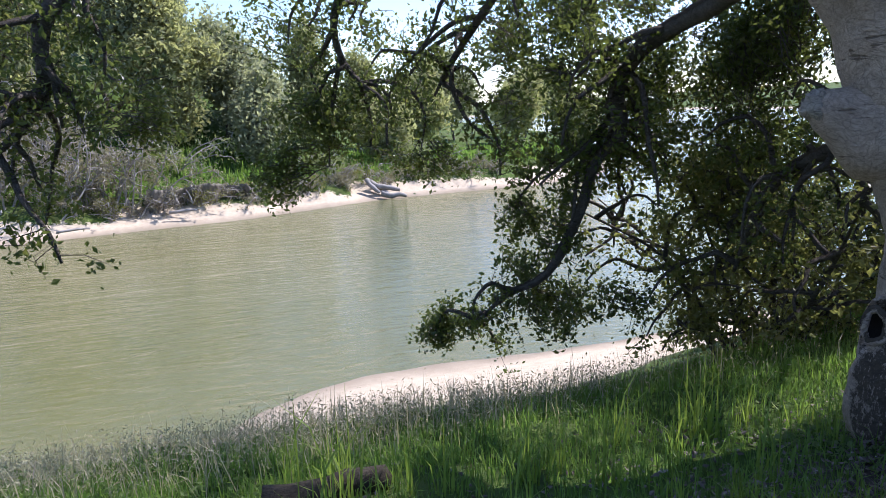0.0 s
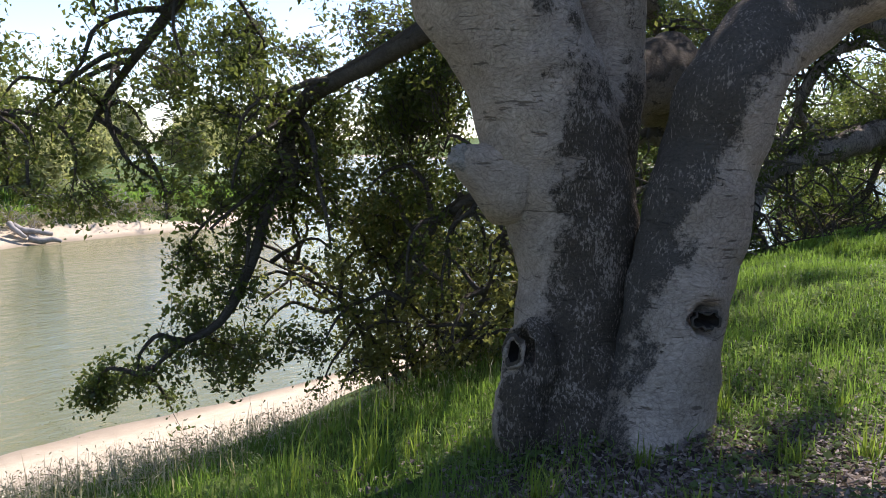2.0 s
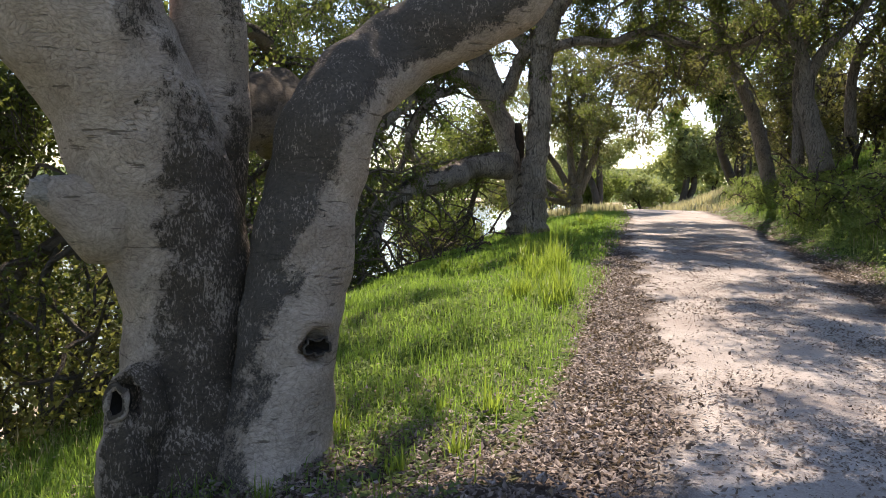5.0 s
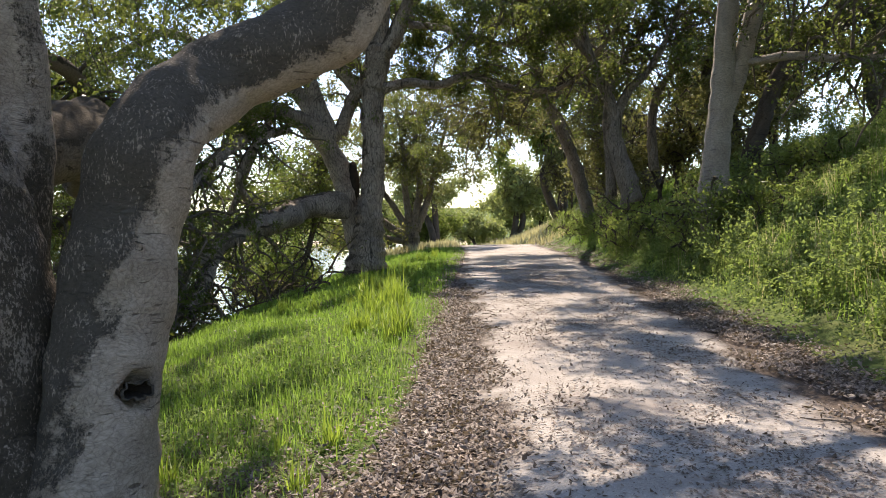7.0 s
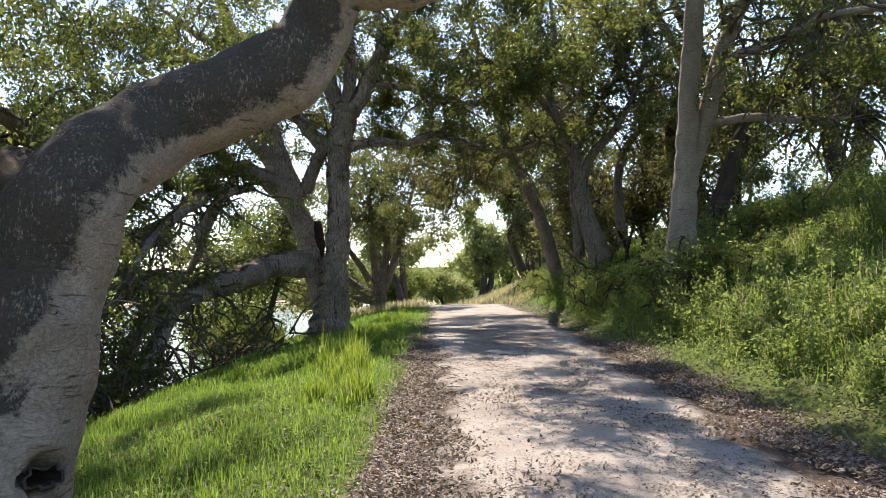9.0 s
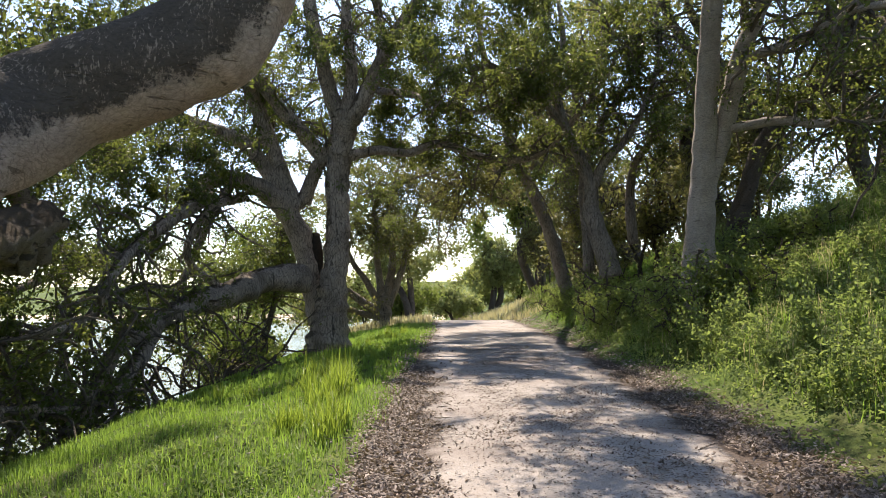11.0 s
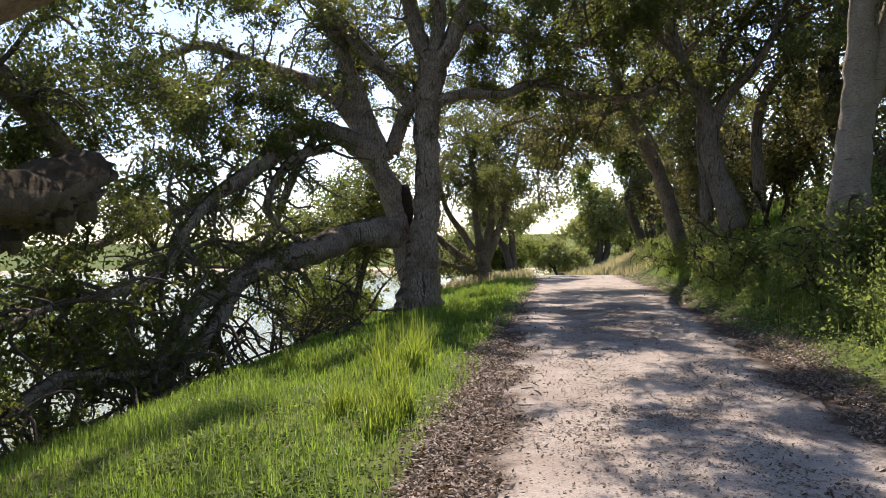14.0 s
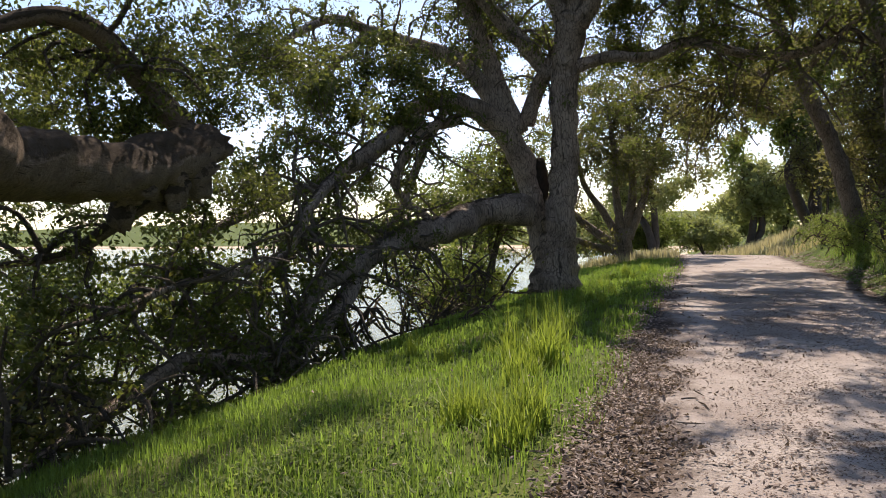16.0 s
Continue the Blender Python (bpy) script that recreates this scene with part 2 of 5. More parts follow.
def trail_material():
    n = Nodes("packed_dirt_trail")
    vec = n.coords()
    big, small, fine = n.noise(0.8, 4), n.noise(5, 6, 0.7), n.noise(60, 4, 0.75)
    grit = n.put("ShaderNodeTexVoronoi", {"Vector": vec, "Scale": 55.0}).outputs["Distance"]
    col = n.ramp(n.math("ADD", n.math("MULTIPLY", small, 0.55), n.math("MULTIPLY", fine, 0.45)), [(0.28, (0.17, 0.147, 0.128)), (0.5, (0.33, 0.297, 0.268)), (0.7, (0.47, 0.434, 0.396))])
    edge = n.put("ShaderNodeAttribute", attribute_name="edge").outputs["Fac"]
    torn = n.math("ADD", edge, n.math("MULTIPLY", n.math("SUBTRACT", n.noise(2.2, 7, 0.75), 0.5), 0.85))
    rut = n.ramp(n.math("ADD", n.math("MULTIPLY", big, 0.6), n.math("MULTIPLY", small, 0.4)), [(0.48, (0, 0, 0)), (0.6, (0.6, 0.6, 0.6))])
    col = n.mix(rut, col, (0.19, 0.155, 0.135))
    dirt = n.ramp(fine, [(0.3, (0.03, 0.023, 0.019)), (0.6, (0.10, 0.076, 0.062))])
    col = n.mix(n.ramp(torn, [(0.76, (0, 0, 0)), (0.98, (0.95, 0.95, 0.95))]), col, dirt)
    h = n.math("ADD", n.math("ADD", n.math("MULTIPLY", small, 0.8), fine), n.math("MULTIPLY", grit, 0.6))
    return n.finish(col, 0.93, n.bump(h, 0.6, 0.015), 0.12)


def water_material():
    n = Nodes("river_water")
    vec = n.coords()
    m1 = n.put("ShaderNodeMapping", {"Vector": vec, "Scale": (1.5, 0.4, 1.0), "Rotation": (0, 0, 0.3)}).outputs[0]
    ripple, swell = n.noise(3.4, 4, 0.62, m1, 0.5), n.noise(0.8, 3, 0.5, m1, 0.8)
    gust = n.ramp(n.noise(0.09, 3, 0.5, vec), [(0.35, (0.45,) * 3), (0.65, (1.0,) * 3)])
    h = n.math("MULTIPLY", n.math("ADD", n.math("MULTIPLY", ripple, 0.42), n.math("MULTIPLY", swell, 0.8)), gust)
    depth = n.noise(0.05, 3, 0.5, vec)
    col = n.ramp(depth, [(0.35, (0.125, 0.122, 0.045)), (0.65, (0.14, 0.142, 0.065))])
    n.bsdf.inputs["IOR"].default_value = 1.33
    return n.finish(col, 0.05, n.bump(h, 0.9, 0.17), 0.8)


def simple_material(name, a, b, scale, rough=0.85, strength=0.4, stretch=(1, 1, 1)):
    n = Nodes(name)
    vec = n.put("ShaderNodeMapping", {"Vector": n.coords(), "Scale": stretch}).outputs[0]
    f, g = n.noise(scale, 6, 0.65, vec), n.noise(scale * 7, 4, 0.7, vec)
    t = n.math("ADD", n.math("MULTIPLY", f, 0.6), n.math("MULTIPLY", g, 0.4))
    return n.finish(n.ramp(t, [(0.3, a), (0.7, b)]), rough, n.bump(t, strength, 0.03), 0.15)


GROUND, TRAIL, WATER_MAT = ground_material(), trail_material(), water_material()
DRIFT = simple_material("driftwood_grey", (0.16, 0.14, 0.12), (0.42, 0.38, 0.34), 4, stretch=(1, 1, 1))
CUT_BANK = simple_material("eroded_clay", (0.10, 0.085, 0.065), (0.27, 0.235, 0.19), 2.0, strength=0.8, stretch=(1, 1, 0.4))
PEBBLE = simple_material("pebble_stone", (0.2, 0.17, 0.14), (0.42, 0.38, 0.33), 20)
ROTTEN = simple_material("rotten_mossy_wood", (0.015, 0.012, 0.009), (0.075, 0.06, 0.042), 9, strength=1.0, stretch=(1, 0.4, 1))
HOLLOW = simple_material("dark_hollow", (0.012, 0.010, 0.008), (0.05, 0.038, 0.028), 12)


# ---------------------------------------------------------------- mesh helpers
def mesh_object(name, verts, faces, material, parent=None, label="", smooth=False):
    me = bpy.data.meshes.new(name)
    me.from_pydata(np.asarray(verts).tolist() if len(verts) else [], [], faces if isinstance(faces, list) else faces.tolist())
    me.materials.append(material)
    if smooth:
        me.polygons.foreach_set("use_smooth", np.ones(len(me.polygons), bool))
    me.update()
    ob = new(name, me)
    if parent is not None:
        ob.parent = parent
    return tagged(ob, label)


def part(name, data, material, parent, label="", smooth=True):
    return mesh_object(name, data[0], data[1], material, parent, label, smooth)


def join(pieces):
    verts, faces, base = [], [], 0
    for v, f in pieces:
        verts.append(np.asarray(v))
        faces += [tuple(i + base for i in q) for q in f]
        base += len(v)
    return np.concatenate(verts), faces


def smooth_line(points, radii, step):
    """Catmull-Rom through the points, with a ring about every step metres."""
    p = np.asarray(points, float)
    r = np.asarray(radii, float)
    q = np.vstack([2 * p[0] - p[1], p, 2 * p[-1] - p[-2]])
    out, rad = [], []
    for i in range(len(p) - 1):
        k = max(2, int(np.linalg.norm(p[i + 1] - p[i]) / step))
        t = np.linspace(0, 1, k, endpoint=False)[:, None]
        a, b, c, d = q[i], q[i + 1], q[i + 2], q[i + 3]
        out.append(0.5 * (2 * b + (c - a) * t + (2 * a - 5 * b + 4 * c - d) * t**2 + (3 * b - a - 3 * c + d) * t**3))
        rad.append(r[i] + (r[i + 1] - r[i]) * t[:, 0])
    return np.vstack([*out, p[-1:]]), np.concatenate([*rad, r[-1:]])


def tube(points, radii, sides=10, step=0.25, rough=0.0, seed=0):
    """A limb: a smooth tapered tube with uneven girth, closed at both ends."""
    line, rad = smooth_line(points, radii, step)
    tang = np.gradient(line, axis=0)
    tang /= np.linalg.norm(tang, axis=1)[:, None] + 1e-9
    ref = np.array([0.31, 0.87, 0.1]) if abs(tang[0][2]) > 0.7 else np.array([0.0, 0.0, 1.0])
    u = ref - tang[0] * (ref @ tang[0])
    u /= np.linalg.norm(u)
    verts = []
    ang = np.linspace(0, 2 * np.pi, sides, endpoint=False)
    for k, (c, r, t) in enumerate(zip(line, rad, tang)):
        u = u - t * (u @ t)
        u /= np.linalg.norm(u)
        w = np.cross(t, u)
        for a in ang:
            d = u * np.cos(a) + w * np.sin(a)
            rr = r
            if rough:
                pos = Vector(c + d * r) * 1.0
                rr = r * (1 + rough * (noise.noise(pos * (0.55 / max(r, 0.12)) + Vector((seed, 0, 0))) + 0.4 * noise.noise(pos * 6 + Vector((0, seed, 0)))))
            verts.append(c + d * rr)
    n = len(line)
    faces = [(k * sides + j, k * sides + (j + 1) % sides, (k + 1) * sides + (j + 1) % sides, (k + 1) * sides + j) for k in range(n - 1) for j in range(sides)]
    verts += [line[0], line[-1] + tang[-1] * rad[-1] * 0.4]
    a, b = len(verts) - 2, len(verts) - 1
    faces += [(a, (j + 1) % sides, j) for j in range(sides)] + [(b, (n - 1) * sides + j, (n - 1) * sides + (j + 1) % sides) for j in range(sides)]
    return np.array(verts), faces


def unit(v):
    return v / (np.linalg.norm(v, axis=-1, keepdims=True) + 1e-9)


def leaf_mesh(centres, size, gen, up=0.35, narrow=0.55, axis=None, vary=0.35, flat=1.0):
    """One cupped four-cornered leaf at each centre."""
    n = len(centres)
    d = unit((gen.normal(size=(n, 3)) + (0 if axis is None else axis)) * np.array([1, 1, flat]))
    s = unit(np.cross(d, gen.normal(size=(n, 3)) + np.array([0, 0, up])))
    nrm = np.cross(d, s)
    length = (size * (1 + vary * gen.normal(size=n)).clip(0.45, 1.8))[:, None]
    half = length * narrow * 0.5
    a = centres - d * length * 0.5
    b = centres + s * half + nrm * half * 0.35
    c = centres + d * length * 0.5
    e = centres - s * half + nrm * half * 0.35
    verts = np.stack([a, b, c, e], 1).reshape(-1, 3)
    i = np.arange(n)[:, None] * 4
    faces = np.concatenate([i + [0, 1, 2], i + [0, 2, 3]])
    faces = faces.reshape(2, n, 3).transpose(1, 0, 2).reshape(-1, 3)
    return verts, faces


def blade_mesh(roots, height, gen, lean=0.35, width=0.008):
    """Grass: each blade a bent strip with a pointed tip."""
    n = len(roots)
    h = (height * (1 + 0.35 * gen.normal(size=n)).clip(0.3, 2.0))[:, None] if np.ndim(height) == 0 else height[:, None]
    a = gen.uniform(0, 2 * np.pi, n)
    d = np.stack([np.cos(a), np.sin(a), 0 * a], 1)
    s = np.stack([-np.sin(a), np.cos(a), 0 * a], 1) * width * (0.6 + 0.8 * gen.random((n, 1)))
    lean = lean * gen.random((n, 1)) ** 1.2
    up = np.array([0, 0, 1.0])
    m = roots + up * h * 0.55 + d * h * lean * 0.35
    t = roots + up * h * (1 - 0.35 * lean) + d * h * lean
    verts = np.stack([roots - s, roots + s, m - s * 0.8, m + s * 0.8, t], 1).reshape(-1, 3)
    i = np.arange(n)[:, None] * 5
    faces = np.stack([i + [0, 1, 3], i + [0, 3, 2], i + [2, 3, 4]], 1).reshape(-1, 3)
    return verts, faces


# ---------------------------------------------------------------- the lie of the land
def trail_x(y):
    return np.interp(y, [-40, 0, 7, 12, 15, 21, 30, 40, 55, 80], [1.6, 1.5, 1.35, 1.05, 0.85, 0.45, -0.1, -1.1, -3.5, -9])


def trail_z(y):
    return np.interp(y, [-40, 8, 18, 40, 60, 90, 140], [0, 0, 0.12, 0.2, -0.5, -2.0, -3.5])


def far_shore(y):
    return np.interp(y, [-200, -60, -9, 3, 12, 23, 30, 36, 45, 60, 75], [-40, -34, -38, -41, -45.5, -47, -50, -58, -75, -150, -400])


def land(x, y):
    x, y = np.broadcast_arrays(np.asarray(x, float), np.asarray(y, float))
    c, z0 = trail_x(y), trail_z(y)
    left = (c - 1.75 - x)
    near = np.interp(left, [0, 2.3, 4.5, 6.5, 8.2, 10.5, 14.3, 20, 40], [0, 0.5, 1.05, 1.75, 2.7, 3.55, 4.2, 5.0, 6])
    ahead = np.interp(left, [0, 2, 4.4, 6.4, 9, 11, 14, 20, 40], [0, 0.15, 0.55, 1.25, 2.4, 3.5, 4.25, 5.0, 6])
    steep = np.interp(left, [0, 2.3, 4.5, 6.6, 7.6, 9.2, 11.5, 20, 40], [0, 0.5, 1.05, 1.75, 2.3, 3.7, 4.3, 5.0, 6])
    k = np.clip((4.5 - y) / 6, 0, 1)
    k = k * k * (3 - 2 * k)
    near = near * (1 - k) + steep * k
    w = np.clip((y - 6) / 5, 0, 1)
    w = w * w * (3 - 2 * w)
    z = z0 - (near * (1 - w) + ahead * w) * np.where(left > 0, 1, 0)
    right = x - (c + 2.0)
    rise = np.interp(right, [0, 0.6, 3.2, 6, 10, 30, 80], [0, 0.15, 1.75, 3.2, 4.2, 6.5, 10]) * np.interp(y, [-60, 0, 45, 60, 90], [1, 1, 1, 0.5, 0.2])
    z = np.where(right > 0, z0 + rise, z)
    z = np.maximum(z, -6.0)
    q = far_shore(y) - x
    hill = np.interp(y, [-40, 0, 6, 14, 30, 60], [1, 1, 0.4, 0.12, 0.08, 0.05])
    fz = np.interp(q, [-8, 0, 2.2, 3.2, 7], [-5.6, WATER, -3.75, -2.9, -2.5]) + hill * np.interp(q, [5, 12, 26, 60, 150], [0, 2.0, 9, 16, 20])
    z = np.where(q > -8, np.maximum(z, fz), z)
    f2 = np.interp(y + 0.15 * x, [175, 200, 215, 260, 600, 1500], [-5.6, WATER, -3.6, -3.0, 6, 30])
    z = np.where((y > 120) & (x < 5), np.maximum(z, f2), z)
    out = np.hypot(x + 10, y - 20)
    return z + np.clip((out - 300) / 1200, 0, 1) * 4


def bumpy(x, y):
    """The land with its small unevenness, off the trail."""
    z = land(x, y)
    c = trail_x(y)
    k = np.clip((np.abs(x - c) - 1.6) / 1.2, 0, 1)
    k = k * np.clip((z + 3.6) / 1.0, 0.15, 1)
    return z + k * (0.035 * np.sin(2.1 * x + 1.3 * y) + 0.03 * np.sin(3.7 * y - 2.9 * x) + 0.02 * np.sin(7.3 * x + 5.1 * y))


def spread(lo, hi, near_lo, near_hi, fine, grow=1.13):
    mid = np.arange(near_lo, near_hi + fine / 2, fine)
    def side(start, end, sign):
        out, s, x = [], fine, start
        while (end - x) * sign > 0:
            s *= grow
            x += sign * s
            out.append(x)
        return out
    return np.array(side(near_lo, lo, -1)[::-1] + mid.tolist() + side(near_hi, hi, 1))


def build_ground():
    xs, ys = spread(-1500, 1500, -17, 9, 0.22, 1.09), spread(-900, 2500, -3, 34, 0.22, 1.08)
    gx, gy = np.meshgrid(xs, ys)
    gz = bumpy(gx, gy)
    nx = len(xs)
    i = (np.arange(len(ys) - 1)[:, None] * nx + np.arange(nx - 1)).ravel()
    faces = np.stack([i, i + 1, i + nx + 1, i + nx], 1)
    ob = mesh_object("ground", np.stack([gx, gy, gz], -1).reshape(-1, 3), faces, GROUND, smooth=True)
    c = trail_x(gy)
    soil = np.clip(1.0 - (np.abs(gx - c - 0.05) - 1.75) / 0.5, 0, 1)
    tree = np.exp(-((gx + 1.7) ** 2 / 2.2 + (gy - 5.1) ** 2 / 2.6))
    soil = np.maximum(soil, tree * 0.9)
    sand = np.clip((-(gz) - 2.95) / 0.5, 0, 1) * (gz > -5.5) * np.where(gx > -30, np.interp(gy, [-30, 13, 17], [1, 1, 0]), np.clip((-gz - 3.45) / 0.3, 0, 1))
    sand = np.maximum(sand, (gy > 150) & (gz < -3.75))
    zone = ob.data.color_attributes.new("zone", "FLOAT_COLOR", "POINT")
    zone.data.foreach_set("color", np.stack([soil, sand, 0 * soil, 1 + 0 * soil], -1).reshape(-1).astype(np.float32))
    return tagged(ob, "grassy riverside slope with bare soil and pale sand", "ground", kind="structure")


build_ground()


def build_trail():
    ys = np.concatenate([np.arange(-12, 30, 0.2), np.arange(30, 75, 0.6)])
    us = np.linspace(-1, 1, 25)
    gy, gu = np.meshgrid(ys, us, indexing="ij")
    half = np.interp(gy, [-12, 6, 10, 14, 18, 26, 75], [1.3, 1.3, 1.4, 1.6, 1.8, 2.1, 2.1])
    wob = 0.07 * np.sin(gy * 1.3) + 0.05 * np.sin(gy * 3.1 + 1 + gu) + 0.04 * np.sin(gy * 7.7 + 2 * gu)
    x = trail_x(gy) + gu * (half + wob * np.sign(gu))
    rut = 0.012 * np.exp(-((np.abs(gu) - 0.5) / 0.18) ** 2)
    z = land(x, gy) + 0.048 - 0.05 * np.abs(gu) ** 6 - rut + 0.008 * np.sin(5 * x + 3 * gy) * np.sin(4 * gy - x)
    nx = len(us)
    i = (np.arange(len(ys) - 1)[:, None] * nx + np.arange(nx - 1)).ravel()
    faces = np.stack([i, i + 1, i + nx + 1, i + nx], 1)
    ob = mesh_object("trail", np.stack([x, gy, z], -1).reshape(-1, 3), faces, TRAIL, smooth=True)
    edge = ob.data.attributes.new("edge", "FLOAT", "POINT")
    edge.data.foreach_set("value", np.abs(gu).reshape(-1).astype(np.float32))
    return tagged(ob, "pale packed dirt trail strewn with dry leaves", "trail", kind="structure")


build_trail()
water_pts = [(-900, -600, WATER), (4, -600, WATER), (4, 700, WATER), (-900, 700, WATER)]
tagged(mesh_object("water", np.array(water_pts, float), [(0, 1, 2, 3)], WATER_MAT), "green-brown river with wind ripples", "river", kind="structure")


# ---------------------------------------------------------------- trees
def scatter_on(lines, count, gen, lo=0.25, reach=0.9, down=0.15):
    """Leaf cluster centres round the outer part of the limbs; each with its place of growth."""
    pts, roots = [], []
    lens = np.array([np.linalg.norm(np.diff(l, axis=0), axis=1).sum() for l in lines])
    for l, k in zip(lines, (lens / lens.sum() * count).astype(int) + 1):
        t = gen.uniform(lo, 1.0, k) * (len(l) - 1)
        i = np.minimum(t.astype(int), len(l) - 2)
        root = l[i] + (l[i + 1] - l[i]) * (t - i)[:, None]
        off = unit(gen.normal(size=(k, 3))) * (reach * gen.random((k, 1)) ** 0.6)
        off[:, 2] -= down * reach
        pts.append(root + off)
        roots.append(root)
    return np.concatenate(pts), np.concatenate(roots)


def twig_lines(pts, roots, gen, r=0.012):
    out = []
    for p, q in zip(pts, roots):
        if np.linalg.norm(p - q) < 0.05:
            continue
        m1 = q + (p - q) * 0.35 + gen.normal(size=3) * 0.12 * np.linalg.norm(p - q)
        m2 = q + (p - q) * 0.7 + gen.normal(size=3) * 0.12 * np.linalg.norm(p - q)
        out.append(thin_tube(np.array([q, m1, m2, p]), r))
    return join(out)


def thin_tube(line, r):
    """A three-sided twig."""
    n = len(line)
    t = unit(np.gradient(line, axis=0))
    u = unit(np.cross(t, np.array([0.3, 0.5, 0.81])))
    w = np.cross(t, u)
    rad = (r * np.linspace(1, 0.35, n))[:, None]
    ring = [line + (u * math.cos(a) + w * math.sin(a)) * rad for a in (0, 2.094, 4.189)]
    v = np.stack(ring, 1).reshape(-1, 3)
    f = [(k * 3 + j, k * 3 + (j + 1) % 3, k * 3 + 3 + (j + 1) % 3, k * 3 + 3 + j) for k in range(n - 1) for j in range(3)]
    return v, f


def branchlets(lines, count, gen, length=1.6, sag=0.25, lo=0.2, up=0.2):
    """Crooked side branches growing from the limbs, as lines."""
    out = []
    lens = np.array([np.linalg.norm(np.diff(l, axis=0), axis=1).sum() for l in lines])
    for l, k in zip(lines, np.ceil(lens / lens.sum() * count).astype(int)):
        for _ in range(k):
            t = gen.uniform(lo, 1) * (len(l) - 1)
            i = min(int(t), len(l) - 2)
            p = l[i] + (l[i + 1] - l[i]) * (t - i)
            d = unit(gen.normal(size=3) + 0.5 * unit(l[i + 1] - l[i]) + np.array([0, 0, up]))
            ln = length * gen.uniform(0.5, 1.3)
            pts = [p]
            for s in range(5):
                d = unit(d + gen.normal(size=3) * 0.38 - np.array([0, 0, sag * s * 0.35]))
                p = p + d * ln / 5
                pts.append(p)
            out.append(np.array(pts))
    return out


def tree(name, label, base, limbs, bark, leaf, gen_seed, side=90, side_len=1.6, sag=0.25, clusters=900, per=26, leaf_size=0.06, spread_r=0.26, blobs=(), trunk_sides=14, reach=0.7, side_up=0.2, lo=0.25, first_leafy=1, twig_r=0.008, category="tree", group="", barks={}, twig_bark=None):
    """limbs: (name, points, radii); those from first_leafy on carry side branches and leaves. blobs: (centre, radii, clusters) of more foliage."""
    gen = np.random.default_rng(gen_seed)
    root = new(name)
    root.location = base
    tagged(root, label, category, group)
    off = np.array(base, float)
    lines = []
    for k, (nm, pts, rad) in enumerate(limbs):
        big = max(rad) > 0.15
        v, f = tube(np.array(pts, float), rad, trunk_sides if big else 8, 0.06 if max(rad) > 0.4 else 0.14, (0.32 if nm in ("rear_limb", "low_limb") else 0.18) if big else 0.2, k * 3.7)
        part(nm, (v - off, f), barks.get(k, bark), root)
        if k >= first_leafy:
            lines.append(smooth_line(pts, rad, 0.4)[0])
    subs = branchlets(lines, side, gen, side_len, sag, lo, side_up) if side else []
    shapes = [tube(s, np.linspace(0.035, 0.012, len(s)) * (0.7 + side_len * 0.3), 5, 0.3) for s in subs]
    for v, f in shapes[:250]:
        part("branch", (v - off, f), twig_bark or bark, root)
    if len(shapes) > 250:
        v, f = join(shapes[250:])
        tagged(part("branchwork", (v - off, f), twig_bark or bark, root), kind="stuff")
    grow = subs if subs else lines
    pts, roots = scatter_on(grow, clusters, gen, 0.2, reach)
    extra = []
    for c, r, k in blobs:
        m = max(3, k // 10) if max(r) > 0.75 else k
        u = unit(gen.normal(size=(m, 3))) * (gen.random((m, 1)) ** 0.45)
        p = np.array(c) + u * np.array(r)
        if m < k:
            p = p[gen.integers(0, m, k)] + gen.normal(size=(k, 3)) * [0.24, 0.24, 0.14]
        extra.append(p)
    if extra:
        ex = np.concatenate(extra)
        allv = np.concatenate(grow)
        near = []
        for p in ex:
            near.append(allv[np.argmin(((allv - p) ** 2).sum(1))])
        near = np.array(near)
        dist = np.linalg.norm(ex - near, axis=1)
        near = ex + (near - ex) * np.minimum(1, 0.45 / (dist + 1e-6))[:, None]
        pts, roots = np.concatenate([pts, ex]), np.concatenate([roots, near])
    v, f = twig_lines(pts, roots, gen, twig_r)
    tagged(part("twigwork", (v - off, f), twig_bark or bark, root, smooth=False), kind="stuff")
    n = len(pts) * per
    idx = np.repeat(np.arange(len(pts)), per)
    along = gen.random((n, 1)) ** 0.7
    centre = roots[idx] + (pts[idx] - roots[idx]) * (0.35 + 0.65 * along) + gen.normal(size=(n, 3)) * spread_r * (0.4 + 0.6 * gen.random((n, 1)))
    v, f = leaf_mesh(centre, leaf_size, gen)
    mesh_object("crown", v - off, f, leaf, root)
    return root


def clumps(centre, radii, n, size, count, seed):
    """Small dense tufts of foliage strewn through a space, with gaps between."""
    g = np.random.default_rng(seed)
    return [(tuple(np.array(centre) + g.uniform(-1, 1, 3) * np.array(radii)), tuple(size * g.uniform(0.6, 1.3, 3) * [1, 1, 0.6]), int(count * g.uniform(0.6, 1.4))) for _ in range(n)]


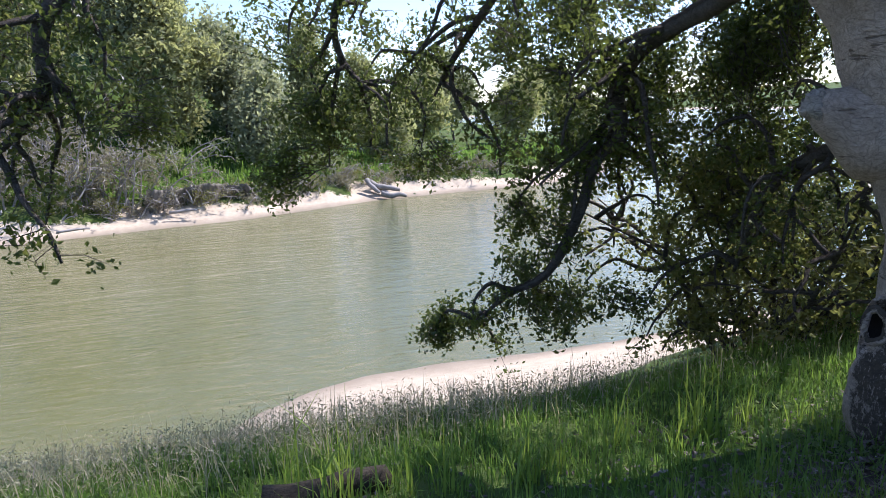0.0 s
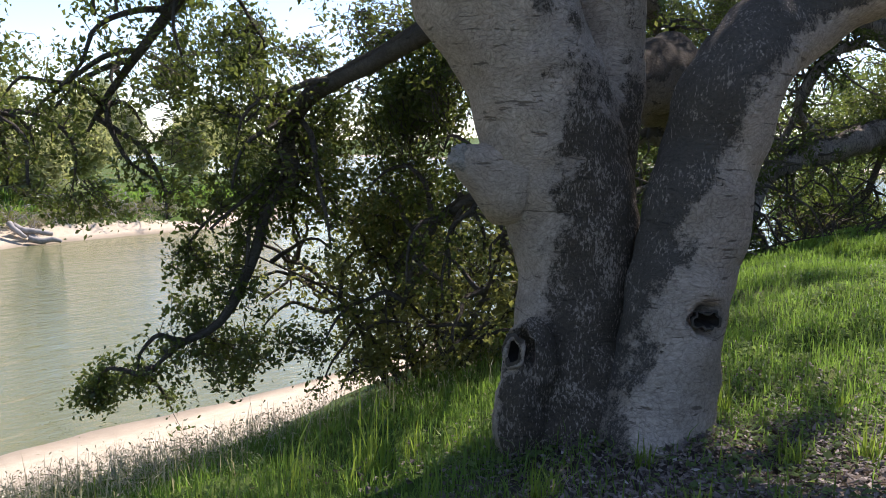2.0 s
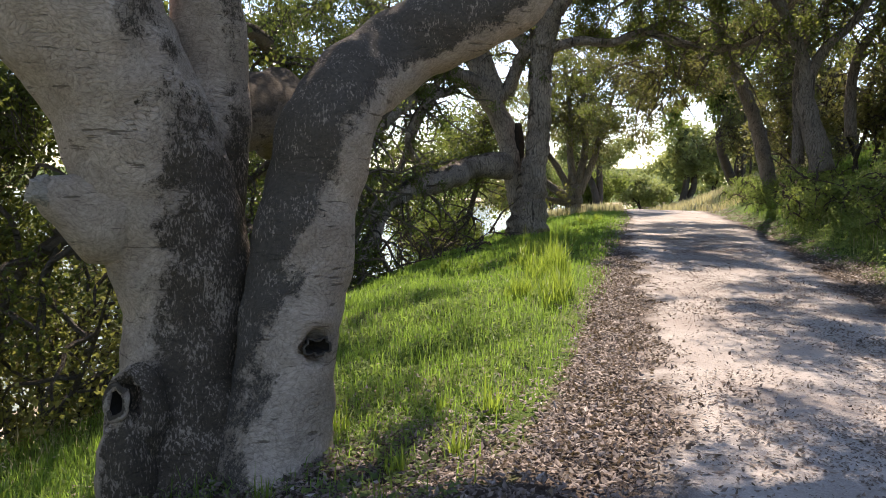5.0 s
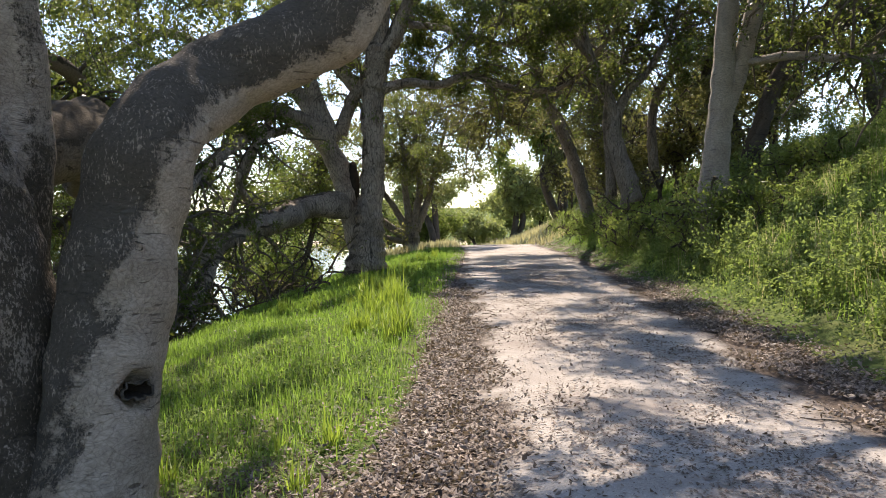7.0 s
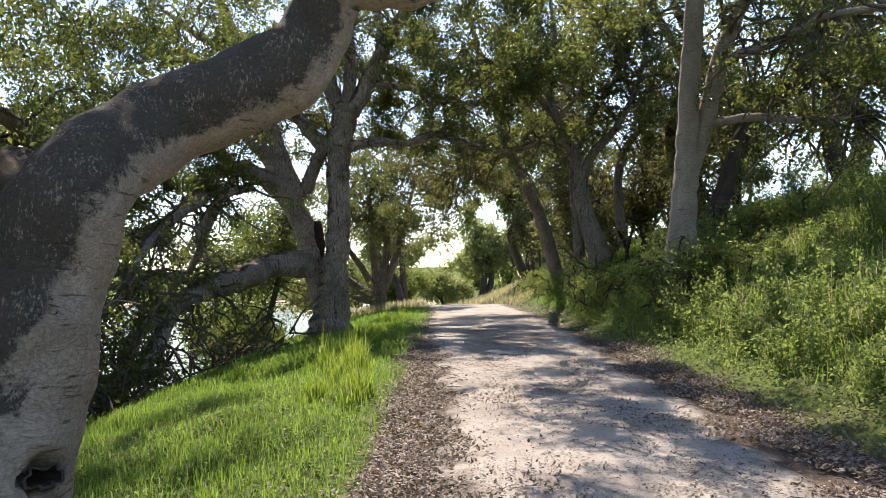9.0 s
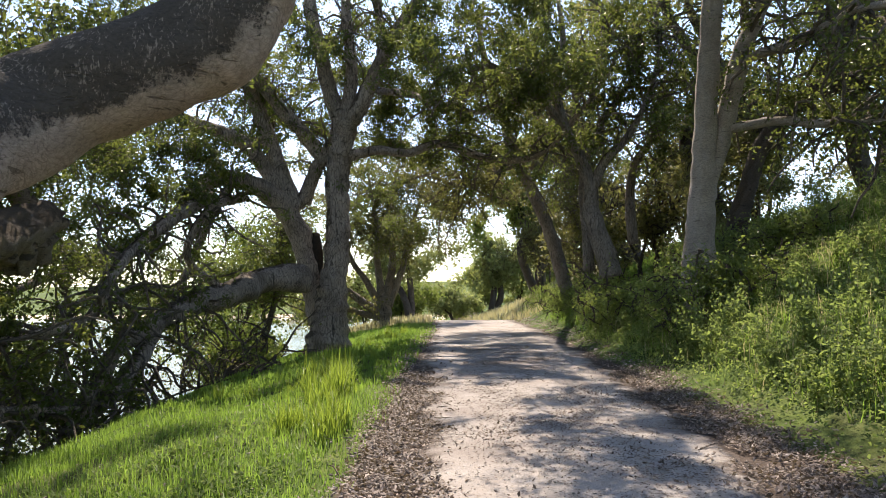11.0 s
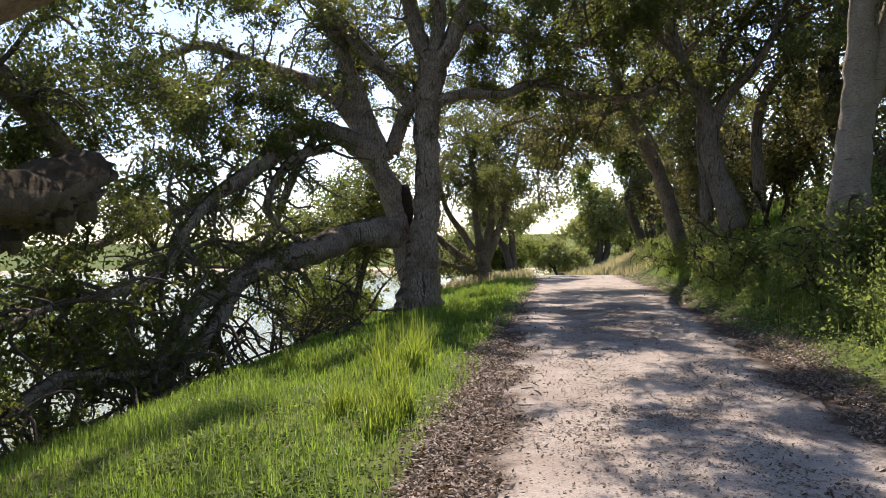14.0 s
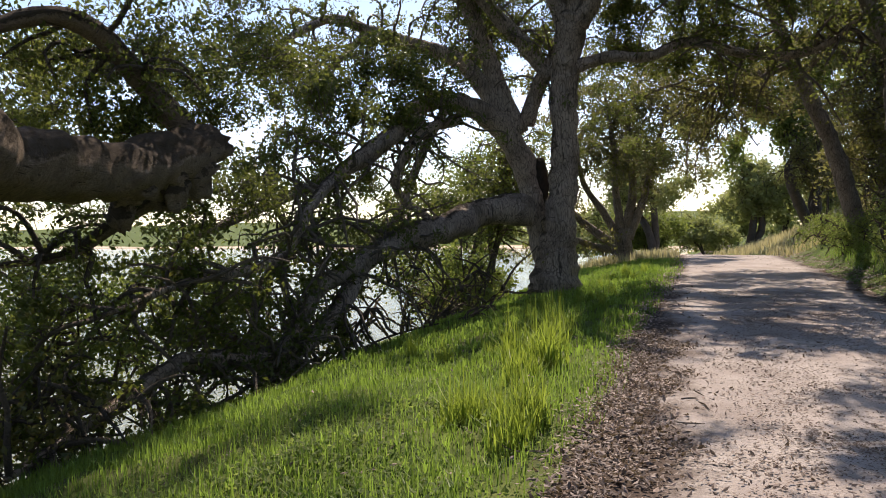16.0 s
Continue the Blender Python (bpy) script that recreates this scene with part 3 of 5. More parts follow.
# the great double oak beside the trail
OAK = [
    ("trunk", [(-2.72, 5.32, -0.91), (-2.81, 5.43, -0.62), (-2.94, 5.66, 0.05), (-3.02, 5.77, 0.67), (-3.23, 5.69, 1.42), (-3.37, 5.53, 2.12), (-3.52, 5.23, 2.67), (-3.61, 4.97, 3.10), (-3.65, 4.60, 3.67)], [0.62, 0.5, 0.46, 0.46, 0.52, 0.54, 0.54, 0.46, 0.36]),
    ("stem", [(-2.17, 5.46, -0.63), (-2.24, 5.58, -0.33), (-2.25, 5.76, 0.18), (-2.23, 5.94, 0.92), (-2.19, 6.06, 1.52), (-2.08, 6.15, 2.02), (-1.89, 6.68, 2.48), (-1.43, 6.87, 2.76), (-1.00, 7.04, 3.02), (-0.79, 7.05, 3.32), (-0.63, 6.98, 3.57), (-0.02, 7.16, 3.62), (0.77, 7.21, 3.99)], [0.42, 0.37, 0.36, 0.34, 0.32, 0.31, 0.30, 0.29, 0.28, 0.25, 0.2, 0.15, 0.12]),
    ("rear_stem", [(-3.11, 5.98, 0.99), (-3.14, 6.16, 1.95), (-3.10, 6.10, 2.79), (-3.04, 5.93, 3.39), (-2.70, 5.85, 4.26)], [0.3, 0.29, 0.27, 0.24, 0.18]),
    ("rear_limb", [(-3.16, 6.21, 1.91), (-3.22, 6.76, 2.09), (-3.43, 7.67, 2.26), (-4.28, 8.90, 2.04), (-4.87, 9.79, 2.10), (-5.38, 10.90, 2.18), (-5.79, 12.05, 2.41), (-6.05, 13.00, 2.68)], [0.3, 0.31, 0.3, 0.27, 0.31, 0.26, 0.31, 0.24]),
    ("rear_limb_branch", [(-6.12, 12.81, 2.62), (-6.08, 12.36, 2.99), (-6.09, 11.80, 3.41), (-6.10, 11.37, 3.72), (-6.19, 10.91, 3.77), (-6.32, 10.46, 3.58), (-6.35, 9.85, 3.15)], [0.18, 0.15, 0.13, 0.12, 0.1, 0.08, 0.04]),
    ("rear_limb_branch", [(-6.03, 12.76, 2.52), (-6.09, 12.34, 2.08), (-6.34, 11.81, 1.71), (-6.52, 11.29, 1.34), (-6.73, 10.66, 1.25)], [0.12, 0.1, 0.09, 0.06, 0.03]),
    ("riverside_limb", [(-3.58, 5.21, 2.56), (-4.35, 5.44, 2.47), (-5.10, 5.50, 2.31), (-6.24, 5.45, 1.99), (-6.62, 5.43, 1.56), (-6.66, 5.55, 1.20), (-6.88, 5.35, 0.88), (-6.99, 5.20, 0.28), (-7.13, 4.87, -0.39), (-7.44, 4.52, -0.66), (-7.67, 4.24, -1.00)], [0.13, 0.10, 0.092, 0.09, 0.085, 0.09, 0.07, 0.065, 0.055, 0.035, 0.02]),
    ("upper_limb", [(-3.59, 5.03, 3.01), (-4.84, 5.38, 3.10), (-6.51, 4.50, 3.42), (-7.78, 3.44, 3.37), (-8.43, 2.90, 2.76), (-8.69, 2.91, 2.22), (-8.77, 3.18, 1.82)], [0.2, 0.13, 0.1, 0.075, 0.055, 0.04, 0.02]),
    ("upper_limb", [(-6.30, 4.68, 3.42), (-7.22, 4.30, 2.60), (-7.80, 4.03, 2.01), (-8.07, 3.90, 1.65)], [0.06, 0.05, 0.03, 0.015]),
    ("upper_limb", [(-7.19, 3.88, 3.46), (-7.09, 1.72, 3.82), (-6.70, 0.35, 2.58), (-6.71, 0.09, 2.14), (-6.73, 0.08, 1.77), (-6.70, -0.13, 1.46), (-6.60, -0.47, 1.15)], [0.09, 0.09, 0.075, 0.065, 0.05, 0.04, 0.02]),
    ("low_limb", [(-3.89, 5.73, 1.23), (-4.83, 6.54, 1.05), (-5.50, 6.70, 0.80), (-6.03, 6.78, 0.34), (-6.44, 6.87, -0.43)], [0.1, 0.07, 0.06, 0.045, 0.02]),
    ("high_limb", [(-3.61, 4.97, 3.10), (-4.2, 6.5, 5.2), (-3.6, 8.5, 6.3), (-3.0, 10.2, 6.6), (-2.7, 11.4, 6.6)], [0.26, 0.22, 0.17, 0.12, 0.05]),
    # mostly unseen limb, added to carry the shade-casting clumps over the trail
    ("high_limb", [(-3.6, 8.5, 6.3), (-1.5, 10.0, 6.9), (1.0, 11.3, 6.8), (3.2, 12.6, 6.4)], [0.15, 0.12, 0.09, 0.04]),
    ("high_limb", [(-3.65, 4.60, 3.67), (-4.6, 4.5, 5.6), (-4.4, 2.0, 6.4), (-4.0, -0.5, 6.3)], [0.3, 0.22, 0.15, 0.06]),
]
tree("great_oak", "massive double-stemmed oak with pale and mossy black bark", (-2.9, 5.2, -0.6), OAK, BARK, LEAF, 11, side=190, side_len=1.2, sag=0.5, clusters=1250, per=24, leaf_size=0.06, barks={0: BARK_TRUNK, 1: BARK_STEM, 2: BARK_TRUNK, 3: BARK_REAR_SHADED, 4: BARK_REAR_SHADED, 5: BARK_REAR_SHADED, 6: BARK_DARK, 7: BARK_DARK, 8: BARK_DARK, 9: BARK_DARK, 10: BARK_DARK}, twig_bark=BARK_DARK, first_leafy=4, spread_r=0.095, reach=0.42, trunk_sides=44, twig_r=0.006, blobs=[
    ((-7.13, 5.10, 2.07), (0.9, 0.9, 0.8), 190), ((-7.43, 4.97, 1.09), (0.7, 0.8, 0.6), 150), ((-7.53, 4.93, 0.03), (0.5, 0.6, 0.5), 100), ((-7.22, 5.14, -0.82), (0.6, 0.9, 0.3), 130), ((-7.96, 3.90, -1.15), (0.4, 0.5, 0.25), 70),
    ((-8.87, 2.61, 1.40), (0.6, 0.75, 0.55), 130), ((-8.90, 2.01, 0.71), (0.3, 0.35, 0.4), 45), ((-8.61, 3.79, 2.07), (0.8, 0.9, 0.6), 60), ((-8.63, 4.04, 0.81), (0.4, 0.5, 0.35), 40), ((-8.74, 2.28, 2.61), (0.6, 0.8, 0.5), 45),
    ((-7.19, 6.22, 1.68), (0.7, 0.7, 0.7), 130), ((-6.88, 6.97, 1.84), (0.9, 0.9, 0.8), 190), ((-6.47, 7.44, 0.94), (0.8, 0.7, 0.6), 130), ((-7.20, 0.58, 2.03), (0.6, 0.7, 0.5), 30), ((-7.44, 0.83, 1.45), (0.35, 0.4, 0.3), 30), ((-7.27, -0.14, 2.28), (0.5, 0.6, 0.5), 22),
    ((-7.09, 11.38, 3.44), (1.0, 1.2, 0.6), 110), ((-6.89, 13.74, 3.88), (1.2, 1.5, 0.8), 170), ((-6.48, 15.16, 4.65), (1.5, 1.5, 0.8), 150), ((-3.95, 9.40, 4.18), (1.6, 1.6, 0.7), 150), ((-3.77, 12.59, 5.29), (1.6, 1.6, 0.7), 110), ((-4.45, 8.03, 3.52), (1.5, 1.5, 0.8), 100),
    # clumps from z 5.2 up are unseen, added to shade trail, slope and trunk
    ((0.5, 9.0, 6.5), (2.2, 2.5, 0.6), 40), ((-3.0, 2.0, 5.6), (2.0, 2.5, 0.7), 160), ((-5.99, 7.06, 2.12), (0.8, 0.8, 0.7), 130), ((-6.08, 6.64, 2.35), (0.7, 0.7, 0.6), 90)] + clumps((2.1, 11.3, 6.5), (2.6, 3.0, 0.6), 40, 0.6, 28, 21) + clumps((0.9, 13.0, 7.9), (2.2, 2.6, 0.4), 22, 0.6, 26, 22) + clumps((-5.6, 9.5, 5.0), (2.0, 2.5, 0.8), 12, 0.8, 22, 12) + clumps((-4.3, 8.6, 7.3), (2.4, 3.0, 0.8), 30, 0.7, 26, 23) + clumps((-6.5, 16.0, 8.3), (1.9, 2.6, 0.5), 38, 0.6, 26, 24) + clumps((-7.3, 13.3, 3.1), (1.3, 1.6, 1.3), 16, 0.5, 26, 27) + clumps((-7.9, 6.0, 2.7), (1.1, 0.9, 0.55), 10, 0.4, 22, 25) + clumps((-6.5, 7.0, 2.8), (0.6, 0.6, 0.6), 9, 0.45, 26, 28) + clumps((-6.0, 4.6, 5.2), (2.4, 2.2, 0.9), 18, 0.7, 26, 26))

# the second oak, farther along the trail
OAK2 = [
    ("trunk", [(-4.86, 25.20, -0.88), (-4.91, 25.20, -0.34), (-4.85, 25.20, 0.48), (-4.73, 25.20, 1.85), (-4.59, 25.20, 3.39), (-4.59, 25.20, 4.78), (-4.52, 25.10, 5.97), (-4.35, 25.00, 6.81), (-4.25, 24.90, 7.30)], [1.025, 0.838, 0.616, 0.428, 0.370, 0.348, 0.384, 0.442, 0.382]),
    ("trunk", [(-5.05, 25.60, -0.94), (-5.22, 25.75, 0.46), (-5.50, 25.74, 1.85), (-5.80, 25.60, 3.20), (-6.45, 25.00, 4.50), (-7.40, 23.83, 5.05), (-7.92, 22.33, 4.55), (-7.91, 20.16, 3.20), (-9.15, 15.39, 1.30)], [0.484, 0.405, 0.396, 0.370, 0.326, 0.264, 0.211, 0.158, 0.062]),
    ("limb", [(-4.42, 25.00, 6.84), (-4.74, 24.80, 7.90), (-4.89, 24.50, 8.76), (-5.14, 24.20, 10.02), (-5.32, 23.80, 11.89)], [0.268, 0.251, 0.225, 0.208, 0.129]),
    ("limb", [(-4.25, 24.90, 7.09), (-4.02, 24.70, 8.34), (-4.08, 24.50, 9.56), (-4.08, 24.20, 10.80), (-3.68, 24.00, 12.20)], [0.220, 0.187, 0.170, 0.138, 0.075]),
    ("limb", [(-4.08, 24.90, 6.94), (-3.47, 24.70, 7.97), (-3.01, 24.50, 8.78), (-2.38, 24.20, 9.68), (-1.44, 23.80, 10.77), (-0.35, 23.30, 11.41)], [0.282, 0.256, 0.230, 0.204, 0.148, 0.072]),
    ("limb", [(-3.13, 24.60, 8.60), (-3.02, 24.50, 9.50), (-3.16, 24.20, 10.74)], [0.155, 0.138, 0.091]),
    ("limb", [(-6.32, 25.40, 4.42), (-6.88, 25.20, 5.56), (-7.38, 25.00, 6.21), (-7.90, 24.60, 6.56), (-8.88, 24.00, 6.87), (-9.63, 23.40, 7.13), (-10.41, 22.80, 7.40), (-11.01, 22.00, 6.89), (-11.83, 21.30, 6.17), (-12.97, 20.50, 5.75)], [0.274, 0.266, 0.240, 0.213, 0.186, 0.158, 0.132, 0.107, 0.075, 0.046]),
    ("limb", [(-5.99, 25.50, 4.25), (-6.48, 25.30, 5.56), (-6.91, 25.10, 6.86), (-7.37, 24.90, 8.19), (-7.78, 24.60, 9.39), (-8.25, 24.20, 10.75)], [0.292, 0.266, 0.241, 0.224, 0.190, 0.118]),
    ("limb", [(-5.75, 25.50, 4.50), (-5.40, 25.30, 5.34), (-4.94, 25.10, 6.02), (-4.63, 25.00, 6.47)], [0.243, 0.216, 0.190, 0.158]),
    ("limb", [(-4.91, 25.10, 5.67), (-5.66, 24.90, 6.67), (-6.33, 24.60, 7.45), (-6.96, 24.30, 8.29), (-7.64, 24.00, 8.88), (-8.51, 23.60, 9.16), (-9.42, 23.00, 9.82)], [0.237, 0.222, 0.196, 0.178, 0.154, 0.114, 0.067]),
    ("limb", [(-9.63, 23.40, 7.13), (-10.00, 22.90, 6.48), (-10.44, 22.30, 5.73), (-10.70, 21.80, 4.79)], [0.113, 0.088, 0.072, 0.049]),
    ("limb", [(-4.21, 25.10, 5.90), (-3.30, 25.10, 6.07), (-2.36, 25.20, 5.97), (-1.46, 25.30, 6.26), (-0.74, 25.30, 6.06), (0.10, 25.40, 5.79), (1.10, 25.40, 5.70), (1.97, 25.30, 5.95), (2.63, 25.10, 6.68), (3.51, 24.70, 7.65), (4.12, 24.20, 8.70)], [0.190, 0.149, 0.133, 0.126, 0.118, 0.117, 0.109, 0.092, 0.084, 0.075, 0.051]),
    ("limb", [(-3.20, 24.70, 7.84), (-2.15, 24.50, 7.62), (-0.98, 24.30, 7.14), (0.00, 24.00, 6.88), (0.64, 23.70, 7.06)], [0.124, 0.107, 0.090, 0.074, 0.051]),
    ("low_limb", [(-7.73, 24.60, 5.14), (-8.09, 24.00, 4.13), (-8.39, 23.40, 2.86), (-8.56, 22.80, 1.88), (-8.98, 22.20, 1.28), (-9.45, 21.60, 0.93)], [0.137, 0.125, 0.113, 0.102, 0.076, 0.044]),
    ("low_limb", [(-5.62, 24.89, 2.10), (-6.44, 23.55, 2.02), (-6.92, 22.06, 1.58), (-7.18, 20.15, 1.28), (-7.42, 18.37, 0.72), (-7.33, 17.21, 0.44), (-6.96, 15.63, -0.42), (-7.00, 14.68, -0.44), (-7.15, 13.64, -0.27), (-7.03, 12.53, -0.51), (-6.93, 11.61, -0.76), (-6.93, 10.79, -1.02)], [0.42, 0.4, 0.36, 0.28, 0.2, 0.18, 0.17, 0.15, 0.13, 0.11, 0.08, 0.04]),
    ("low_limb", [(-7.39, 18.99, 0.83), (-7.16, 17.51, -0.07), (-7.03, 16.04, -0.58), (-6.94, 15.29, -0.82)], [0.2, 0.17, 0.14, 0.07]),
    ("low_limb", [(-7.08, 21.76, 1.80), (-7.33, 20.49, 2.57), (-6.98, 20.99, 3.77), (-6.72, 22.78, 4.35)], [0.1, 0.1, 0.12, 0.14]),
    ("low_limb", [(-7.21, 21.48, 4.18), (-7.16, 18.69, 3.11), (-7.10, 16.93, 2.18), (-6.97, 15.55, 1.10), (-7.35, 13.90, 0.84), (-7.42, 12.47, 0.50)], [0.2, 0.15, 0.11, 0.09, 0.07, 0.03]),
]
tree("roadside_oak", "twisted twin-trunk oak with brown-grey bark and limbs trailing on the slope", (-4.9, 25.4, 0.0), OAK2, BARK_BROWN, LEAF, 12, side=460, side_len=1.9, sag=0.25, clusters=1150, per=30, leaf_size=0.085, first_leafy=2, spread_r=0.13, reach=0.55, trunk_sides=22, twig_r=0.011, twig_bark=BARK_TWIG, blobs=[
    ((-8.38, 18.91, 4.35), (2.0, 2.2, 1.0), 150), ((-8.57, 15.22, 2.36), (1.5, 1.6, 1.0), 110), ((-8.65, 17.67, 3.28), (1.5, 1.5, 1.0), 100), ((-8.37, 14.03, 1.25), (1.4, 1.6, 0.8), 45), ((-7.83, 12.30, 0.51), (1.0, 1.2, 0.6), 30), ((-7.72, 13.92, 0.49), (1.2, 1.2, 0.6), 25), ((-7.74, 15.90, 0.29), (1.0, 1.3, 0.6), 15), ((-7.42, 11.79, -0.38), (0.8, 1.0, 0.5), 30), ((-8.61, 21.40, 2.39), (1.2, 1.6, 0.9), 60),
    # clumps at z 9.0 and 9.2 are added high up to shade the trail
    ((-8.13, 21.45, 5.09), (1.8, 2.0, 1.0), 160), ((-8.17, 20.65, 7.80), (2.4, 2.4, 1.0), 200), ((-5.59, 22.54, 8.77), (2.2, 2.0, 1.0), 130), ((-0.49, 24.17, 6.76), (2.2, 1.8, 0.8), 100), ((-1.57, 22.62, 8.09), (2.4, 2.2, 0.9), 90), ((1.09, 21.93, 7.41), (2.4, 2.4, 0.8), 70)] + clumps((0.8, 19.0, 7.7), (2.2, 3.6, 1.0), 18, 0.8, 26, 3) + clumps((0.4, 18.5, 9.0), (1.3, 3.6, 0.6), 14, 0.5, 30, 31) + clumps((-6.2, 27.0, 8.3), (2.8, 1.2, 1.9), 24, 0.75, 24, 33) + clumps((-2.4, 27.5, 7.4), (1.9, 1.2, 1.5), 12, 0.75, 22, 34) + clumps((-0.2, 25.5, 9.2), (2.4, 3.0, 0.8), 20, 0.6, 26, 32) + clumps((-5.0, 23.5, 9.4), (4.0, 2.5, 1.0), 9, 0.8, 24, 4) + clumps((-8.5, 17.5, 5.2), (2.6, 4.0, 1.6), 12, 0.7, 22, 5) + clumps((-1.0, 27.0, 7.5), (3.0, 2.0, 1.5), 12, 0.9, 22, 6) + [((-4.40, 31.90, 6.64), (1.8, 2.0, 1.3), 120), ((-3.72, 35.34, 4.96), (1.6, 2.0, 1.0), 90), ((-1.26, 30.25, 6.58), (2.0, 2.0, 1.2), 120), ((-2.19, 27.92, 7.37), (2.0, 2.0, 1.0), 110), ((0.39, 27.20, 6.71), (1.8, 2.0, 1.0), 90),
    ((-9.83, 14.90, 4.62), (1.8, 1.8, 0.9), 110), ((-9.58, 17.82, 5.10), (1.8, 1.8, 0.9), 90), ((-9.23, 12.78, 3.38), (1.2, 1.2, 0.7), 70), ((-8.64, 20.78, 5.88), (1.6, 1.8, 0.8), 80), ((-6.15, 26.43, 8.17), (1.3, 1.2, 1.0), 70), ((-3.66, 27.24, 9.23), (1.6, 1.5, 1.2), 110), ((-3.17, 28.83, 7.68), (1.5, 1.5, 0.9), 80), ((-7.83, 26.80, 6.64), (1.0, 1.2, 0.8), 45), ((-1.91, 26.76, 8.23), (1.6, 1.5, 1.0), 90), ((-5.05, 26.65, 10.06), (1.6, 1.4, 0.9), 70), ((-6.50, 27.96, 7.75), (1.6, 1.6, 1.0), 110), ((-5.26, 29.55, 7.05), (1.6, 1.6, 1.0), 100), ((-6.74, 34.69, 5.54), (1.6, 1.6, 1.1), 80), ((-7.79, 27.77, 6.78), (1.2, 1.3, 0.9), 60)])

# stems of the grove up the right bank
T6 = [
    ("trunk", [(4.33, 17.52, 0.87), (4.41, 17.48, 2.30), (4.47, 17.39, 3.25), (4.51, 17.17, 4.52), (4.53, 16.80, 5.95), (4.50, 16.22, 7.57), (4.33, 15.64, 8.85)], [0.36, 0.3, 0.26, 0.22, 0.2, 0.18, 0.1]),
    ("trunk", [(4.50, 17.47, 3.38), (4.84, 17.19, 4.51), (5.10, 16.75, 5.91), (5.46, 16.22, 7.08), (5.48, 15.55, 8.31)], [0.2, 0.18, 0.17, 0.14, 0.08]),
    ("limb", [(4.89, 17.15, 4.62), (5.61, 16.59, 4.62), (6.31, 15.93, 4.39), (7.28, 15.05, 4.23)], [0.1, 0.09, 0.075, 0.04]),
    ("limb", [(5.02, 16.70, 5.79), (5.90, 15.80, 5.91), (6.37, 14.99, 6.02), (7.12, 14.09, 5.84)], [0.1, 0.09, 0.08, 0.05]),
]
tree("bank_oak", "slender grey oak standing in nettles on the bank", (4.5, 17.4, 2.2), T6, BARK_SMOOTH, LEAF, 13, side=90, side_len=1.7, clusters=300, per=24, leaf_size=0.075, spread_r=0.14, reach=0.6, lo=0.45, twig_r=0.008, twig_bark=BARK_TWIG, blobs=clumps((7.0, 15.6, 5.2), (1.4, 1.4, 0.7), 9, 0.55, 26, 51))
T6B = [
    ("trunk", [(5.80, 20.23, 1.74), (5.97, 20.12, 2.99), (6.21, 19.93, 3.94), (6.56, 19.64, 4.98), (7.28, 18.74, 5.80), (7.85, 17.82, 5.78), (8.40, 16.89, 6.00), (8.77, 15.96, 6.39)], [0.3, 0.24, 0.2, 0.19, 0.17, 0.14, 0.1, 0.05]),
    ("limb", [(6.78, 19.52, 5.15), (7.81, 19.37, 6.37), (8.12, 19.37, 7.71), (7.85, 18.90, 9.14)], [0.14, 0.12, 0.1, 0.05]),
]
tree("leaning_oak", "dark leaning oak on the bank above the trail", (6.2, 20.0, 2.8), T6B, BARK_DARK, LEAF, 14, side=110, side_len=1.8, clusters=300, per=24, leaf_size=0.085, spread_r=0.15, reach=0.7, first_leafy=0, lo=0.5, twig_r=0.009, blobs=clumps((9.0, 18.5, 6.4), (2.6, 2.4, 1.2), 10, 0.6, 24, 52))
T5 = [
    ("trunk", [(3.73, 24.50, 1.98), (3.63, 24.50, 2.49), (3.40, 24.50, 3.21), (3.20, 24.50, 4.01), (3.19, 24.50, 4.73), (2.86, 24.40, 5.61), (2.45, 24.20, 6.46), (2.22, 24.00, 7.54), (2.40, 23.60, 8.82), (2.22, 23.20, 10.07)], [0.364, 0.317, 0.286, 0.239, 0.199, 0.159, 0.135, 0.11, 0.085, 0.053]),
    ("trunk", [(3.14, 24.90, 2.19), (3.10, 24.90, 3.33), (3.01, 24.90, 4.64), (3.19, 24.80, 5.76), (3.66, 24.60, 6.67), (4.40, 24.20, 7.80), (4.67, 23.80, 9.07)], [0.178, 0.146, 0.13, 0.114, 0.096, 0.071, 0.039]),
    ("limb", [(3.21, 24.50, 4.57), (3.61, 24.30, 5.40), (4.16, 24.00, 5.94), (4.72, 23.60, 6.98), (4.96, 23.20, 8.05), (4.85, 22.80, 9.55)], [0.159, 0.134, 0.109, 0.084, 0.06, 0.037]),
    ("limb", [(2.45, 24.20, 6.43), (1.73, 23.80, 7.19), (0.97, 23.40, 7.74), (0.22, 23.00, 7.96), (-0.52, 22.60, 7.79)], [0.111, 0.086, 0.069, 0.053, 0.03]),
    ("limb", [(2.27, 24.00, 7.38), (2.96, 23.60, 8.00), (3.67, 23.20, 8.59), (3.92, 22.80, 9.47)], [0.094, 0.077, 0.06, 0.037]),
    ("limb", [(4.66, 26.00, 3.05), (4.58, 26.00, 4.41), (4.75, 25.80, 5.56), (5.31, 25.50, 6.40), (5.63, 25.00, 7.50)], [0.169, 0.153, 0.126, 0.1, 0.065]),
]
tree("ivy_oak", "dark crooked oak with several thin stems above the trail", (3.8, 24.3, 1.6), T5, BARK_GROVE, LEAF, 15, side=170, side_len=1.7, clusters=520, per=24, leaf_size=0.09, spread_r=0.17, reach=0.7, lo=0.45, twig_r=0.009, twig_bark=BARK_TWIG, blobs=clumps((3.4, 23.5, 7.2), (3.6, 2.6, 1.6), 26, 0.65, 20, 8))
